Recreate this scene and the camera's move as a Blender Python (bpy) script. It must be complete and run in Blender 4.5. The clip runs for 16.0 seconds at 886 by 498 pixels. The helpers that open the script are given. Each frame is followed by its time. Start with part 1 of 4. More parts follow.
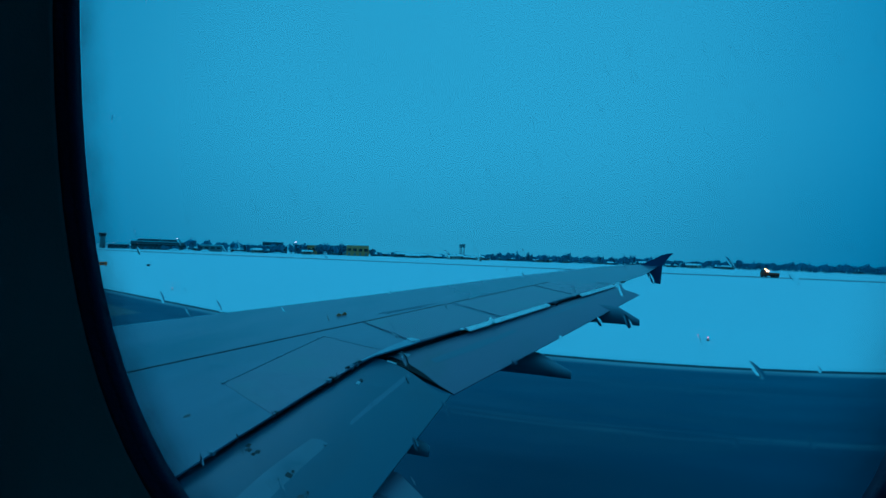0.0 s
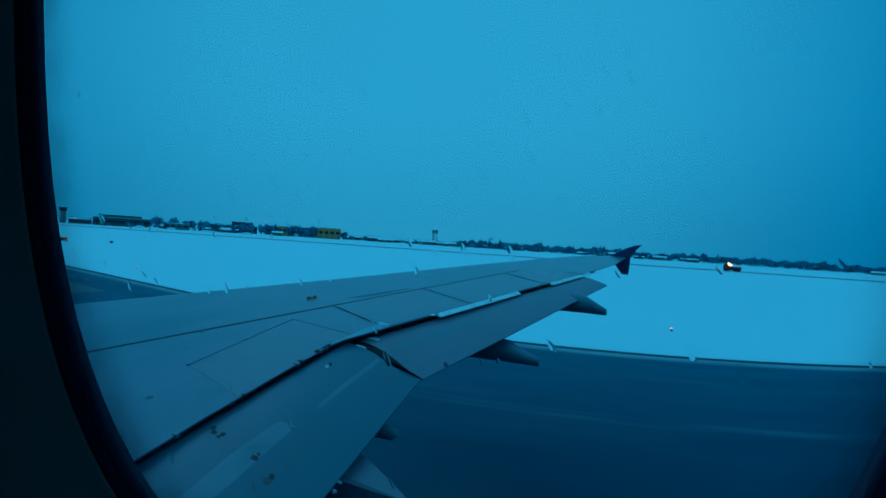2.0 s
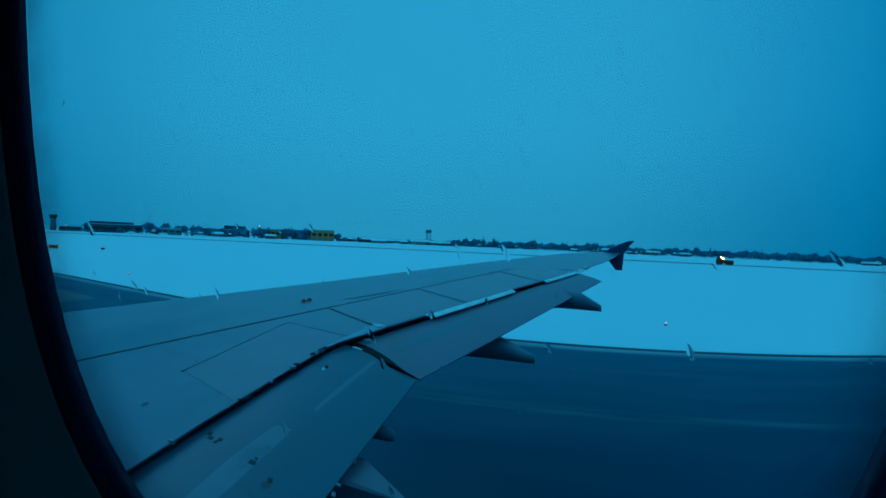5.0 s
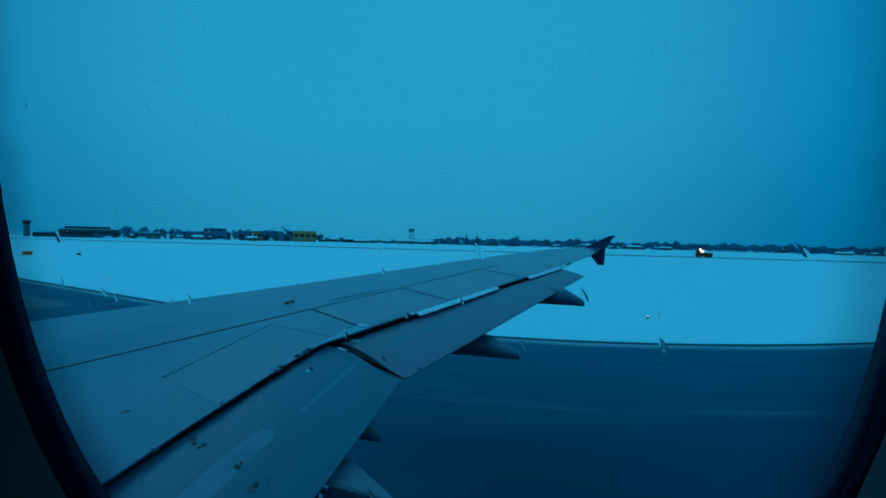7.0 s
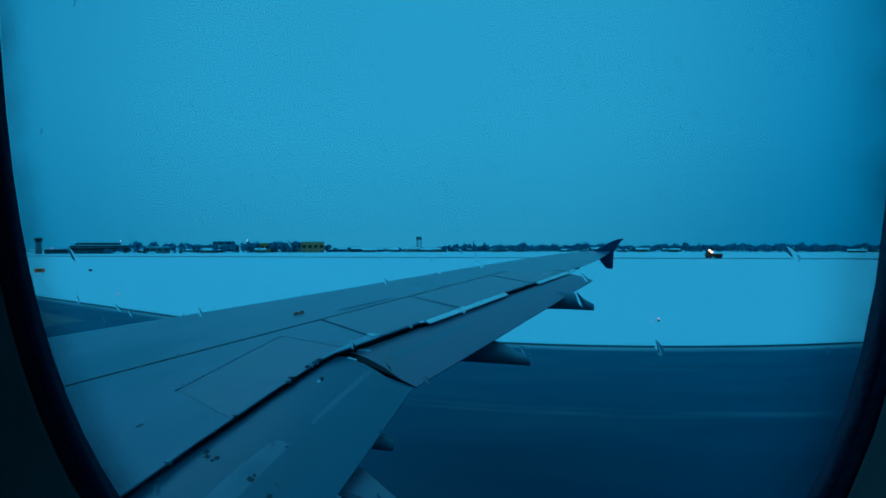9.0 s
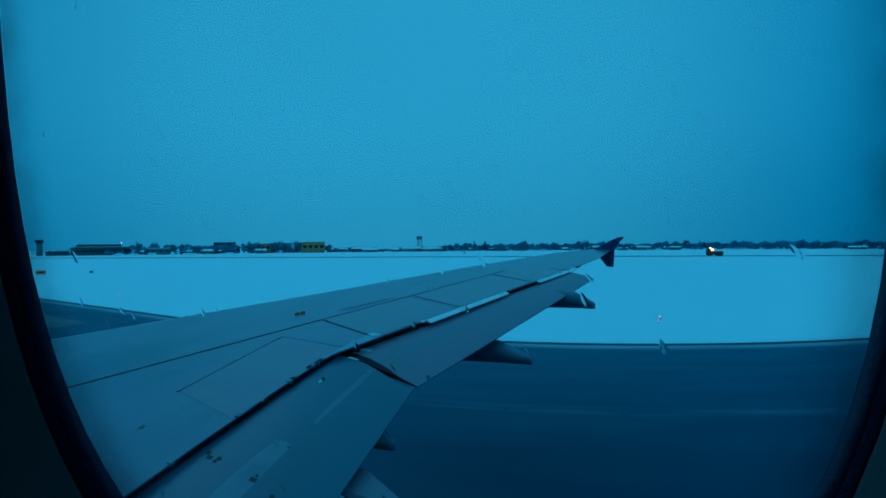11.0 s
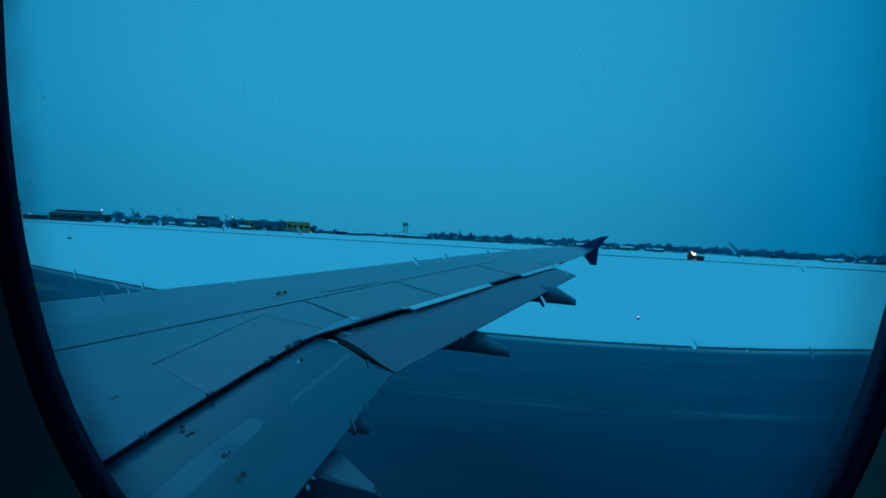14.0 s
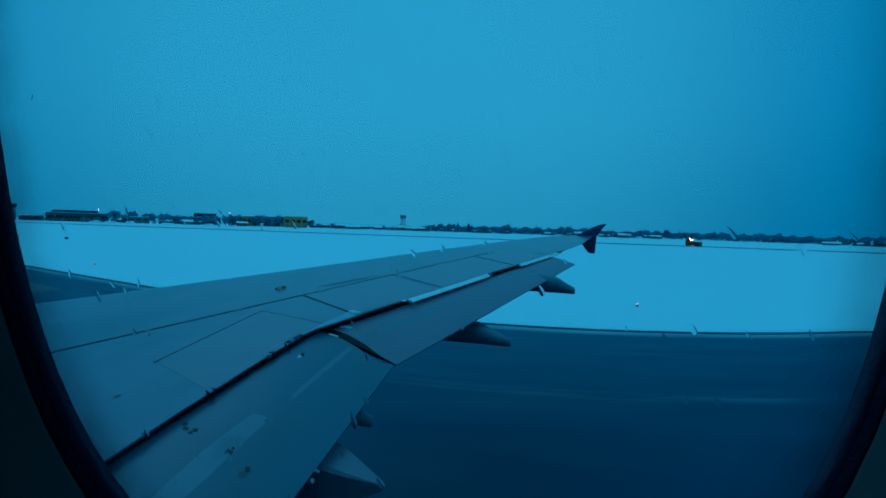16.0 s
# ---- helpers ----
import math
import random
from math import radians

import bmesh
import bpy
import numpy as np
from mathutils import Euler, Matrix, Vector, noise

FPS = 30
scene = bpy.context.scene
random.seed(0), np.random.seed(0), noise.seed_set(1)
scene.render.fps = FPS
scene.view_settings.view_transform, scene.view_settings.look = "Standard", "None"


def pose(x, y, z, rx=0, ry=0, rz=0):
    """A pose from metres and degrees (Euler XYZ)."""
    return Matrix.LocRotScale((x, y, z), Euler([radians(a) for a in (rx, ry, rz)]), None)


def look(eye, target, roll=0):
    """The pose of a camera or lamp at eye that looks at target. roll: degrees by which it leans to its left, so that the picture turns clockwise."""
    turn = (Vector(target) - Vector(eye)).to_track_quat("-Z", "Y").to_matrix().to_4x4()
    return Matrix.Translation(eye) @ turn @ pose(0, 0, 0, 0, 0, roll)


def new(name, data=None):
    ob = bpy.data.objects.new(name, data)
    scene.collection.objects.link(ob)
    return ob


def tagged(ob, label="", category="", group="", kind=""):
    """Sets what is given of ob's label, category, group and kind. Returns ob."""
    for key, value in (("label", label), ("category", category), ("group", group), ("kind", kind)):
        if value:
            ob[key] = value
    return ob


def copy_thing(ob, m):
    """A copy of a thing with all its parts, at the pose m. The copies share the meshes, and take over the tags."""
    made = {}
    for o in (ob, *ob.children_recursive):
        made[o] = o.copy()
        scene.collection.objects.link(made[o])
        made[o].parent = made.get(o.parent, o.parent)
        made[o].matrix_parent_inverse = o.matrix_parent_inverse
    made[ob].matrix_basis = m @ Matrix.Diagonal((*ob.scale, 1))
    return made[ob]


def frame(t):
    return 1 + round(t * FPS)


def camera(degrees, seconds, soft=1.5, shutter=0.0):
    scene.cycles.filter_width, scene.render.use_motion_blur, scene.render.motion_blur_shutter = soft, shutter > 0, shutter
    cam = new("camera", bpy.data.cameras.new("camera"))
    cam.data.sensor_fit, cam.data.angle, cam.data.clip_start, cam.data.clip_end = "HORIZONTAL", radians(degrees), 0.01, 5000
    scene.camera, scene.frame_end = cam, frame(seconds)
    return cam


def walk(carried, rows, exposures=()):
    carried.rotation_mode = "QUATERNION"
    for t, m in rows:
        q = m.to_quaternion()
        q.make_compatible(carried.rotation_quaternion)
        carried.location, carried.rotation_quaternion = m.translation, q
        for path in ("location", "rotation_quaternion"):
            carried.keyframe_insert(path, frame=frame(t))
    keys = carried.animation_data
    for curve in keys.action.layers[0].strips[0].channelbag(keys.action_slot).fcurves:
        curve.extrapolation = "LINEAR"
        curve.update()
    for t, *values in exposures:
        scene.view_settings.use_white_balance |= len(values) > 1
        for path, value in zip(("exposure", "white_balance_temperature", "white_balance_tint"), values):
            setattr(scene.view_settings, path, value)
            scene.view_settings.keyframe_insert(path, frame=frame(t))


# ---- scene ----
EYE = 4.4          # height of the cabin window eye above the runway, metres
PATH = [           # seconds, place beside the window seat, yaw, pitch, roll
    (0, 0.0055, -0.0020, -0.0050, 21.04, 0.57, 1.98),
    (0.5, 0.0020, -0.0027, -0.0012, 19.40, -0.89, 3.62),
    (1, 0.0026, -0.0001, -0.0018, 18.23, -0.72, 2.74),
    (1.5, 0.0026, 0.0019, -0.0014, 18.21, -0.78, 2.89),
    (2, 0.0001, 0.0006, -0.0016, 18.04, -0.81, 3.64),
    (2.5, -0.0013, 0.0006, -0.0023, 18.31, -1.26, 3.72),
    (3, -0.0002, 0.0006, -0.0017, 18.19, -0.86, 3.00),
    (3.5, -0.0001, 0.0020, -0.0014, 18.00, -0.99, 2.49),
    (4, -0.0008, 0.0028, -0.0003, 17.80, -0.97, 2.32),
    (6.5, 0.0005, 0.0010, -0.0010, 16.38, -0.54, 2.22),
    (7, 0.0013, 0.0034, -0.0000, 15.61, -0.94, 1.31),
    (7.5, 0.0014, 0.0019, -0.0001, 16.21, -1.07, 1.40),
    (8, 0.0015, 0.0031, -0.0013, 16.21, -0.84, 1.26),
    (8.5, 0.0045, -0.0005, 0.0004, 16.38, -0.20, 0.23),
    (11, 0.0037, -0.0007, 0.0011, 16.50, -0.23, -0.50),
    (11.5, -0.0003, -0.0024, 0.0007, 16.41, -0.66, 1.93),
    (12, -0.0027, -0.0005, 0.0017, 16.14, -1.42, 3.30),
    (12.5, -0.0051, -0.0016, 0.0023, 15.64, -1.77, 3.53),
    (13, -0.0062, -0.0002, 0.0020, 15.20, -2.68, 3.22),
    (13.5, -0.0042, 0.0031, 0.0011, 14.57, -1.75, 2.20),
    (14, -0.0027, -0.0015, 0.0027, 14.89, -1.43, 3.07),
    (14.5, -0.0027, -0.0020, 0.0016, 14.56, -1.72, 2.34),
    (15, -0.0020, -0.0039, 0.0020, 15.29, -1.56, 2.26),
    (15.5, -0.0046, -0.0046, 0.0027, 15.00, -2.17, 3.11),
    (16, -0.0026, -0.0004, 0.0025, 14.67, -2.31, 1.78),
]
cam = camera(79.0, 16.0, soft=1.65)


def carried(x, y, z, yaw, pitch, roll):
    return pose(x, y, EYE + z, 0, 0, yaw) @ pose(0, 0, 0, 90 + pitch) @ pose(0, 0, 0, 0, 0, roll)


walk(cam, [(t, carried(*r)) for t, *r in PATH], [(0.0, 0.03, 4000, 10), (4.0, 0.0, 4000, 10), (8.5, -0.05, 4000, 10), (13.0, -0.07, 4000, 10), (16.0, -0.04, 4000, 10)])

# ---- world and light: dusk under a closed blue-grey cloud cover ----
world = bpy.data.worlds.new("dusk")
scene.world = world
world.use_nodes = True
wn, wl = world.node_tree.nodes, world.node_tree.links
wn.clear()
tc = wn.new("ShaderNodeTexCoord")
glow = wn.new("ShaderNodeVectorMath")
glow.operation = "DOT_PRODUCT"
glow.inputs[1].default_value = Vector((-0.325, 0.895, 0.30)).normalized()
wl.new(tc.outputs["Generated"], glow.inputs[0])
lit = wn.new("ShaderNodeMapRange")
lit.interpolation_type = "SMOOTHSTEP"
lit.inputs["From Min"].default_value = 0.70
lit.inputs["From Max"].default_value = 0.975
wl.new(glow.outputs["Value"], lit.inputs["Value"])
cloud = wn.new("ShaderNodeTexNoise")
cloud.inputs["Scale"].default_value = 2.2
cloud.inputs["Detail"].default_value = 4
wl.new(tc.outputs["Generated"], cloud.inputs["Vector"])
mix = wn.new("ShaderNodeMix")
mix.data_type = "RGBA"
mix.inputs["A"].default_value = (0.054, 0.186, 0.224, 1)
mix.inputs["B"].default_value = (0.110, 0.315, 0.305, 1)
wl.new(lit.outputs["Result"], mix.inputs["Factor"])
sep = wn.new("ShaderNodeSeparateXYZ")
wl.new(tc.outputs["Generated"], sep.inputs["Vector"])
high = wn.new("ShaderNodeMapRange")
high.interpolation_type = "SMOOTHSTEP"
high.inputs["From Min"].default_value = 0.42
high.inputs["From Max"].default_value = 1.0
wl.new(sep.outputs["Z"], high.inputs["Value"])
low = wn.new("ShaderNodeMapRange")
low.interpolation_type = "SMOOTHSTEP"
low.inputs["From Min"].default_value = -0.02
low.inputs["From Max"].default_value = 0.24
low.inputs["To Min"].default_value = 0.95
low.inputs["To Max"].default_value = 1.10
wl.new(sep.outputs["Z"], low.inputs["Value"])
veil = wn.new("ShaderNodeMapRange")
veil.inputs["To Min"].default_value = 0.96
veil.inputs["To Max"].default_value = 1.04
wl.new(cloud.outputs["Fac"], veil.inputs["Value"])
zenith = wn.new("ShaderNodeMix")
zenith.data_type = "RGBA"
zenith.inputs["B"].default_value = (0.192, 0.505, 0.460, 1)
wl.new(high.outputs["Result"], zenith.inputs["Factor"])
wl.new(mix.outputs["Result"], zenith.inputs["A"])
bg = wn.new("ShaderNodeBackground")
wl.new(zenith.outputs["Result"], bg.inputs["Color"])
gain = wn.new("ShaderNodeMath")
gain.operation = "MULTIPLY"
wl.new(low.outputs["Result"], gain.inputs[0])
wl.new(veil.outputs["Result"], gain.inputs[1])
wl.new(gain.outputs["Value"], bg.inputs["Strength"])
out = wn.new("ShaderNodeOutputWorld")
wl.new(bg.outputs["Background"], out.inputs["Surface"])

sun_data = bpy.data.lights.new("sun", "SUN")
sun_data.energy, sun_data.angle, sun_data.color = 0.12, radians(30), (0.5, 0.95, 0.95)
sun = new("sun", sun_data)
sun.matrix_world = look((-30, 40, 60), (0, 0, 0))


# ---- materials ----
def material(name, base, rough=0.5, metal=0.0, grain=0.0, scale=8.0, stain=0.0, stain_scale=0.7, bump=0.0,
             bump_scale=40.0, stretch=(1, 1, 1), dirt=(0.05, 0.05, 0.05), ior=1.45, random_tone=0.0):
    m = bpy.data.materials.new(name)
    m.use_nodes = True
    n, l = m.node_tree.nodes, m.node_tree.links
    b = n["Principled BSDF"]
    b.inputs["Roughness"].default_value, b.inputs["Metallic"].default_value, b.inputs["IOR"].default_value = rough, metal, ior
    co = n.new("ShaderNodeTexCoord")
    mp = n.new("ShaderNodeMapping")
    mp.inputs["Scale"].default_value = stretch
    l.new(co.outputs["Object"], mp.inputs["Vector"])
    col = n.new("ShaderNodeRGB")
    col.outputs[0].default_value = (*base, 1)
    last = col.outputs[0]

    def tone(src, fac_out, other, amount):
        mx = n.new("ShaderNodeMix")
        mx.data_type = "RGBA"
        ml = n.new("ShaderNodeMath")
        ml.operation = "MULTIPLY"
        ml.inputs[1].default_value = amount
        l.new(fac_out, ml.inputs[0])
        l.new(ml.outputs[0], mx.inputs["Factor"])
        l.new(src, mx.inputs["A"])
        mx.inputs["B"].default_value = (*other, 1)
        return mx.outputs["Result"]

    if grain:
        t = n.new("ShaderNodeTexNoise")
        t.inputs["Scale"].default_value, t.inputs["Detail"].default_value = scale, 5
        l.new(mp.outputs[0], t.inputs["Vector"])
        last = tone(last, t.outputs["Fac"], tuple(c * 0.6 for c in base), grain)
    if stain:
        t = n.new("ShaderNodeTexNoise")
        t.inputs["Scale"].default_value, t.inputs["Detail"].default_value = stain_scale, 6
        l.new(mp.outputs[0], t.inputs["Vector"])
        r = n.new("ShaderNodeMapRange")
        r.inputs["From Min"].default_value, r.inputs["From Max"].default_value = 0.5, 0.72
        l.new(t.outputs["Fac"], r.inputs["Value"])
        last = tone(last, r.outputs["Result"], dirt, stain)
    if random_tone:
        o = n.new("ShaderNodeObjectInfo")
        last = tone(last, o.outputs["Random"], tuple(c * 0.45 for c in base), random_tone)
    l.new(last, b.inputs["Base Color"])
    if bump:
        t = n.new("ShaderNodeTexNoise")
        t.inputs["Scale"].default_value, t.inputs["Detail"].default_value = bump_scale, 4
        l.new(mp.outputs[0], t.inputs["Vector"])
        bp = n.new("ShaderNodeBump")
        bp.inputs["Strength"].default_value, bp.inputs["Distance"].default_value = bump, 0.02
        l.new(t.outputs["Fac"], bp.inputs["Height"])
        l.new(bp.outputs["Normal"], b.inputs["Normal"])
    return m


def glowing(name, colour, strength):
    m = bpy.data.materials.new(name)
    m.use_nodes = True
    b = m.node_tree.nodes["Principled BSDF"]
    b.inputs["Base Color"].default_value = (*colour, 1)
    b.inputs["Emission Color"].default_value = (*colour, 1)
    b.inputs["Emission Strength"].default_value = strength
    return m


WING = material("wing_paint", (0.168, 0.166, 0.236), 0.25, ior=1.6, grain=0.6, scale=5.0, bump=0.05, bump_scale=3.0, stain=0.8, stain_scale=1.1, stretch=(1, 0.35, 1), dirt=(0.086, 0.103, 0.152))
SPOILER = material("spoiler_paint", (0.180, 0.159, 0.220), 0.26, ior=1.6, grain=0.6, scale=6.0, stain=0.5, stain_scale=1.3, dirt=(0.16, 0.17, 0.18))
FLAP = material("flap_paint", (0.184, 0.166, 0.228), 0.32, grain=0.4, scale=2.5, stain=0.6, stain_scale=1.6, stretch=(1, 0.3, 1), dirt=(0.12, 0.13, 0.14))
# inboard flap: darker base than flap_paint, with darker stains
FLAP_IN = material("dark_stained_flap_paint", (0.094, 0.115, 0.170), 0.31, grain=0.4, scale=2.5, stain=0.7, stain_scale=2.2, stretch=(1, 0.3, 1), dirt=(0.080, 0.088, 0.125))
PATCH = material("worn_light_paint", (0.180, 0.198, 0.252), 0.36, grain=0.7, scale=9.0, stain=1.0, stain_scale=5.0, dirt=(0.085, 0.108, 0.155))
SPOILER_EDGE = material("rubbed_spoiler_edge", (0.30, 0.325, 0.40), 0.27, grain=0.5, scale=9.0, stain=0.5, stain_scale=4.0, dirt=(0.13, 0.15, 0.20))
PALE = material("pale_worn_enamel", (0.50, 0.53, 0.58), 0.3, grain=0.4, scale=14, stain=0.5, stain_scale=6, dirt=(0.14, 0.16, 0.21))
WHITE = material("white_enamel", (0.82, 0.83, 0.83), 0.35, grain=0.15, scale=12, stain=0.2, stain_scale=4)
FAINT_SEAL = material("grey_sealant", (0.14, 0.16, 0.20), 0.7, grain=0.4, scale=15)
STREAK = material("rubbed_streak", (0.165, 0.18, 0.24), 0.3, grain=0.5, scale=6, stain=0.7, stain_scale=3.0, stretch=(1, 0.3, 1), dirt=(0.15, 0.165, 0.22))
SEAL = material("dark_sealant", (0.035, 0.036, 0.04), 0.7, grain=0.4, scale=15)
# near black: cove and flap-end shade put into the colour; also small dark parts
COVE = material("dark_parts_and_shade", (0.014, 0.016, 0.02), 0.7, grain=0.4, scale=5)
FAIRING = material("fairing_paint", (0.19, 0.205, 0.26), 0.5, grain=0.3, scale=4, stain=0.4, stain_scale=2.5)
STAIN = material("brown_stain", (0.085, 0.08, 0.085), 0.6, grain=0.6, scale=40)
FENCE = material("fence_paint_dark_blue", (0.06, 0.075, 0.17), 0.4, grain=0.3, scale=5)
YELLOW_FIT = material("chipped_yellow_paint", (0.30, 0.17, 0.06), 0.5, grain=0.6, scale=30)
HULL = material("fuselage_paint", (0.22, 0.23, 0.26), 0.35, grain=0.2, scale=1.5, stain=0.2)
LINER = material("cabin_plastic", (0.125, 0.14, 0.15), 0.5, grain=0.15, scale=60, bump=0.04, bump_scale=900)
RUBBER = material("window_rubber", (0.046, 0.038, 0.105), 0.4, grain=0.3, scale=80, bump=0.1, bump_scale=500)
SNOW = material("snow", (0.78, 0.845, 0.87), 0.75, grain=0.22, scale=0.06, stain=0.12, stain_scale=0.012, bump=0.3, bump_scale=1.5, stretch=(0.5, 1, 1), dirt=(0.55, 0.56, 0.58))
BARK = material("bark", (0.09, 0.07, 0.055), 0.9, grain=0.6, scale=6)
# needles and twigs made pale and blue: distance haze put into the colour
NEEDLES = material("hazy_conifer_needles", (0.16, 0.23, 0.36), 0.85, stain=0.8, stain_scale=1.1, dirt=(0.5, 0.52, 0.54), grain=0.3, scale=1.2, random_tone=0.6)
TWIGS = material("hazy_bare_twigs", (0.25, 0.33, 0.48), 0.9, stain=0.7, stain_scale=1.0, dirt=(0.5, 0.52, 0.54), grain=0.3, scale=1.0, random_tone=0.5)
WALLS = material("house_wall", (0.32, 0.29, 0.25), 0.8, grain=0.3, scale=1.0, random_tone=0.8)
DARKWALL = material("dark_cladding", (0.075, 0.085, 0.105), 0.7, grain=0.4, scale=0.4, stain=0.3, stain_scale=0.15)
GREYWALL = material("grey_cladding", (0.22, 0.23, 0.24), 0.7, grain=0.4, scale=0.4, stain=0.3, stain_scale=0.1)
YELLOW = material("yellow_cladding", (0.42, 0.27, 0.08), 0.6, grain=0.25, scale=0.5, stain=0.2, stain_scale=0.15)
PANES = material("dark_glass", (0.02, 0.025, 0.03), 0.15, grain=0.3, scale=2)
STEEL = material("galvanised_steel", (0.25, 0.26, 0.27), 0.5, metal=0.4, grain=0.4, scale=3)
TRUCK = material("orange_truck_paint", (0.22, 0.06, 0.015), 0.45, grain=0.3, scale=2)
TYRE = material("tyre_rubber", (0.02, 0.02, 0.02), 0.85, grain=0.3, scale=10)
SIGN = material("orange_sign_face", (0.75, 0.2, 0.02), 0.5, grain=0.2, scale=10)
LAMP_ORANGE = glowing("beacon_glow", (1.0, 0.36, 0.08), 14.0)
LAMP_WHITE = glowing("lamp_glow", (1.0, 0.62, 0.50), 6.0)
LAMP_RED = glowing("edge_lamp_glow", (1.0, 0.22, 0.20), 2.2)


def glass(name, tint, rough=0.0, ior=1.45):
    m = bpy.data.materials.new(name)
    m.use_nodes = True
    b = m.node_tree.nodes["Principled BSDF"]
    b.inputs["Base Color"].default_value = (*tint, 1)
    b.inputs["Roughness"].default_value, b.inputs["IOR"].default_value = rough, ior
    b.inputs["Transmission Weight"].default_value = 1.0
    return m


PANE = glass("acrylic_pane", (0.99, 0.99, 0.99), 0.0, 1.49)
SMUDGE = glass("grey_smudge", (0.6, 0.65, 0.7), 0.5, 1.1)
WATER = glass("rain_water", (1.0, 1.0, 1.0), 0.03, 1.33)


def edge_dimming_material():
    """Vignette put into a dark film, thinning from the pane's edge, uneven along it."""
    m = bpy.data.materials.new("edge_dimming")
    m.use_nodes = True
    n, l = m.node_tree.nodes, m.node_tree.links
    b = n["Principled BSDF"]
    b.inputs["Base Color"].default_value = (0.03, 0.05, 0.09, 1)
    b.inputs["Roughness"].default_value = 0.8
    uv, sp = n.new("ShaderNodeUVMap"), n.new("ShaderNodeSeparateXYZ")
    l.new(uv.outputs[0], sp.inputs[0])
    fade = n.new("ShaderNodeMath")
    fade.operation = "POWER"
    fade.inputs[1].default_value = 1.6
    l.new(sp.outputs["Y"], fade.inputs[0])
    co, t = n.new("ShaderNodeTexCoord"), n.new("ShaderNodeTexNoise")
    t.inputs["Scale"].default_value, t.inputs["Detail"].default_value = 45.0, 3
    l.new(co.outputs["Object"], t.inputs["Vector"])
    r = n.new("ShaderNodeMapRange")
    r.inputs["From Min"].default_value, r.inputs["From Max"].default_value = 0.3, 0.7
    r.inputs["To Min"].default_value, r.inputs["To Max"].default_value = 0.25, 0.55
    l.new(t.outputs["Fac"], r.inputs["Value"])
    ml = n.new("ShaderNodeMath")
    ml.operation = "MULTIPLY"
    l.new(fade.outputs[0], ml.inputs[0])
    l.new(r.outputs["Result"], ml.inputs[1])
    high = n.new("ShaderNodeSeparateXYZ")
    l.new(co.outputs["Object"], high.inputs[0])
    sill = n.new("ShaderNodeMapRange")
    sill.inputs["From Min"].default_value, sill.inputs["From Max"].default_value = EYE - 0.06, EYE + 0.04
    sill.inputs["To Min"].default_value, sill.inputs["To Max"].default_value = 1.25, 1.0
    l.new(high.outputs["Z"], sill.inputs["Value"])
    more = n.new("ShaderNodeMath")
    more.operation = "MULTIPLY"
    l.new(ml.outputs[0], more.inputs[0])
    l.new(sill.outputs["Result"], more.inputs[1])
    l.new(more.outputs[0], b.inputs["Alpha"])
    return m


EDGE_DIMMING = edge_dimming_material()


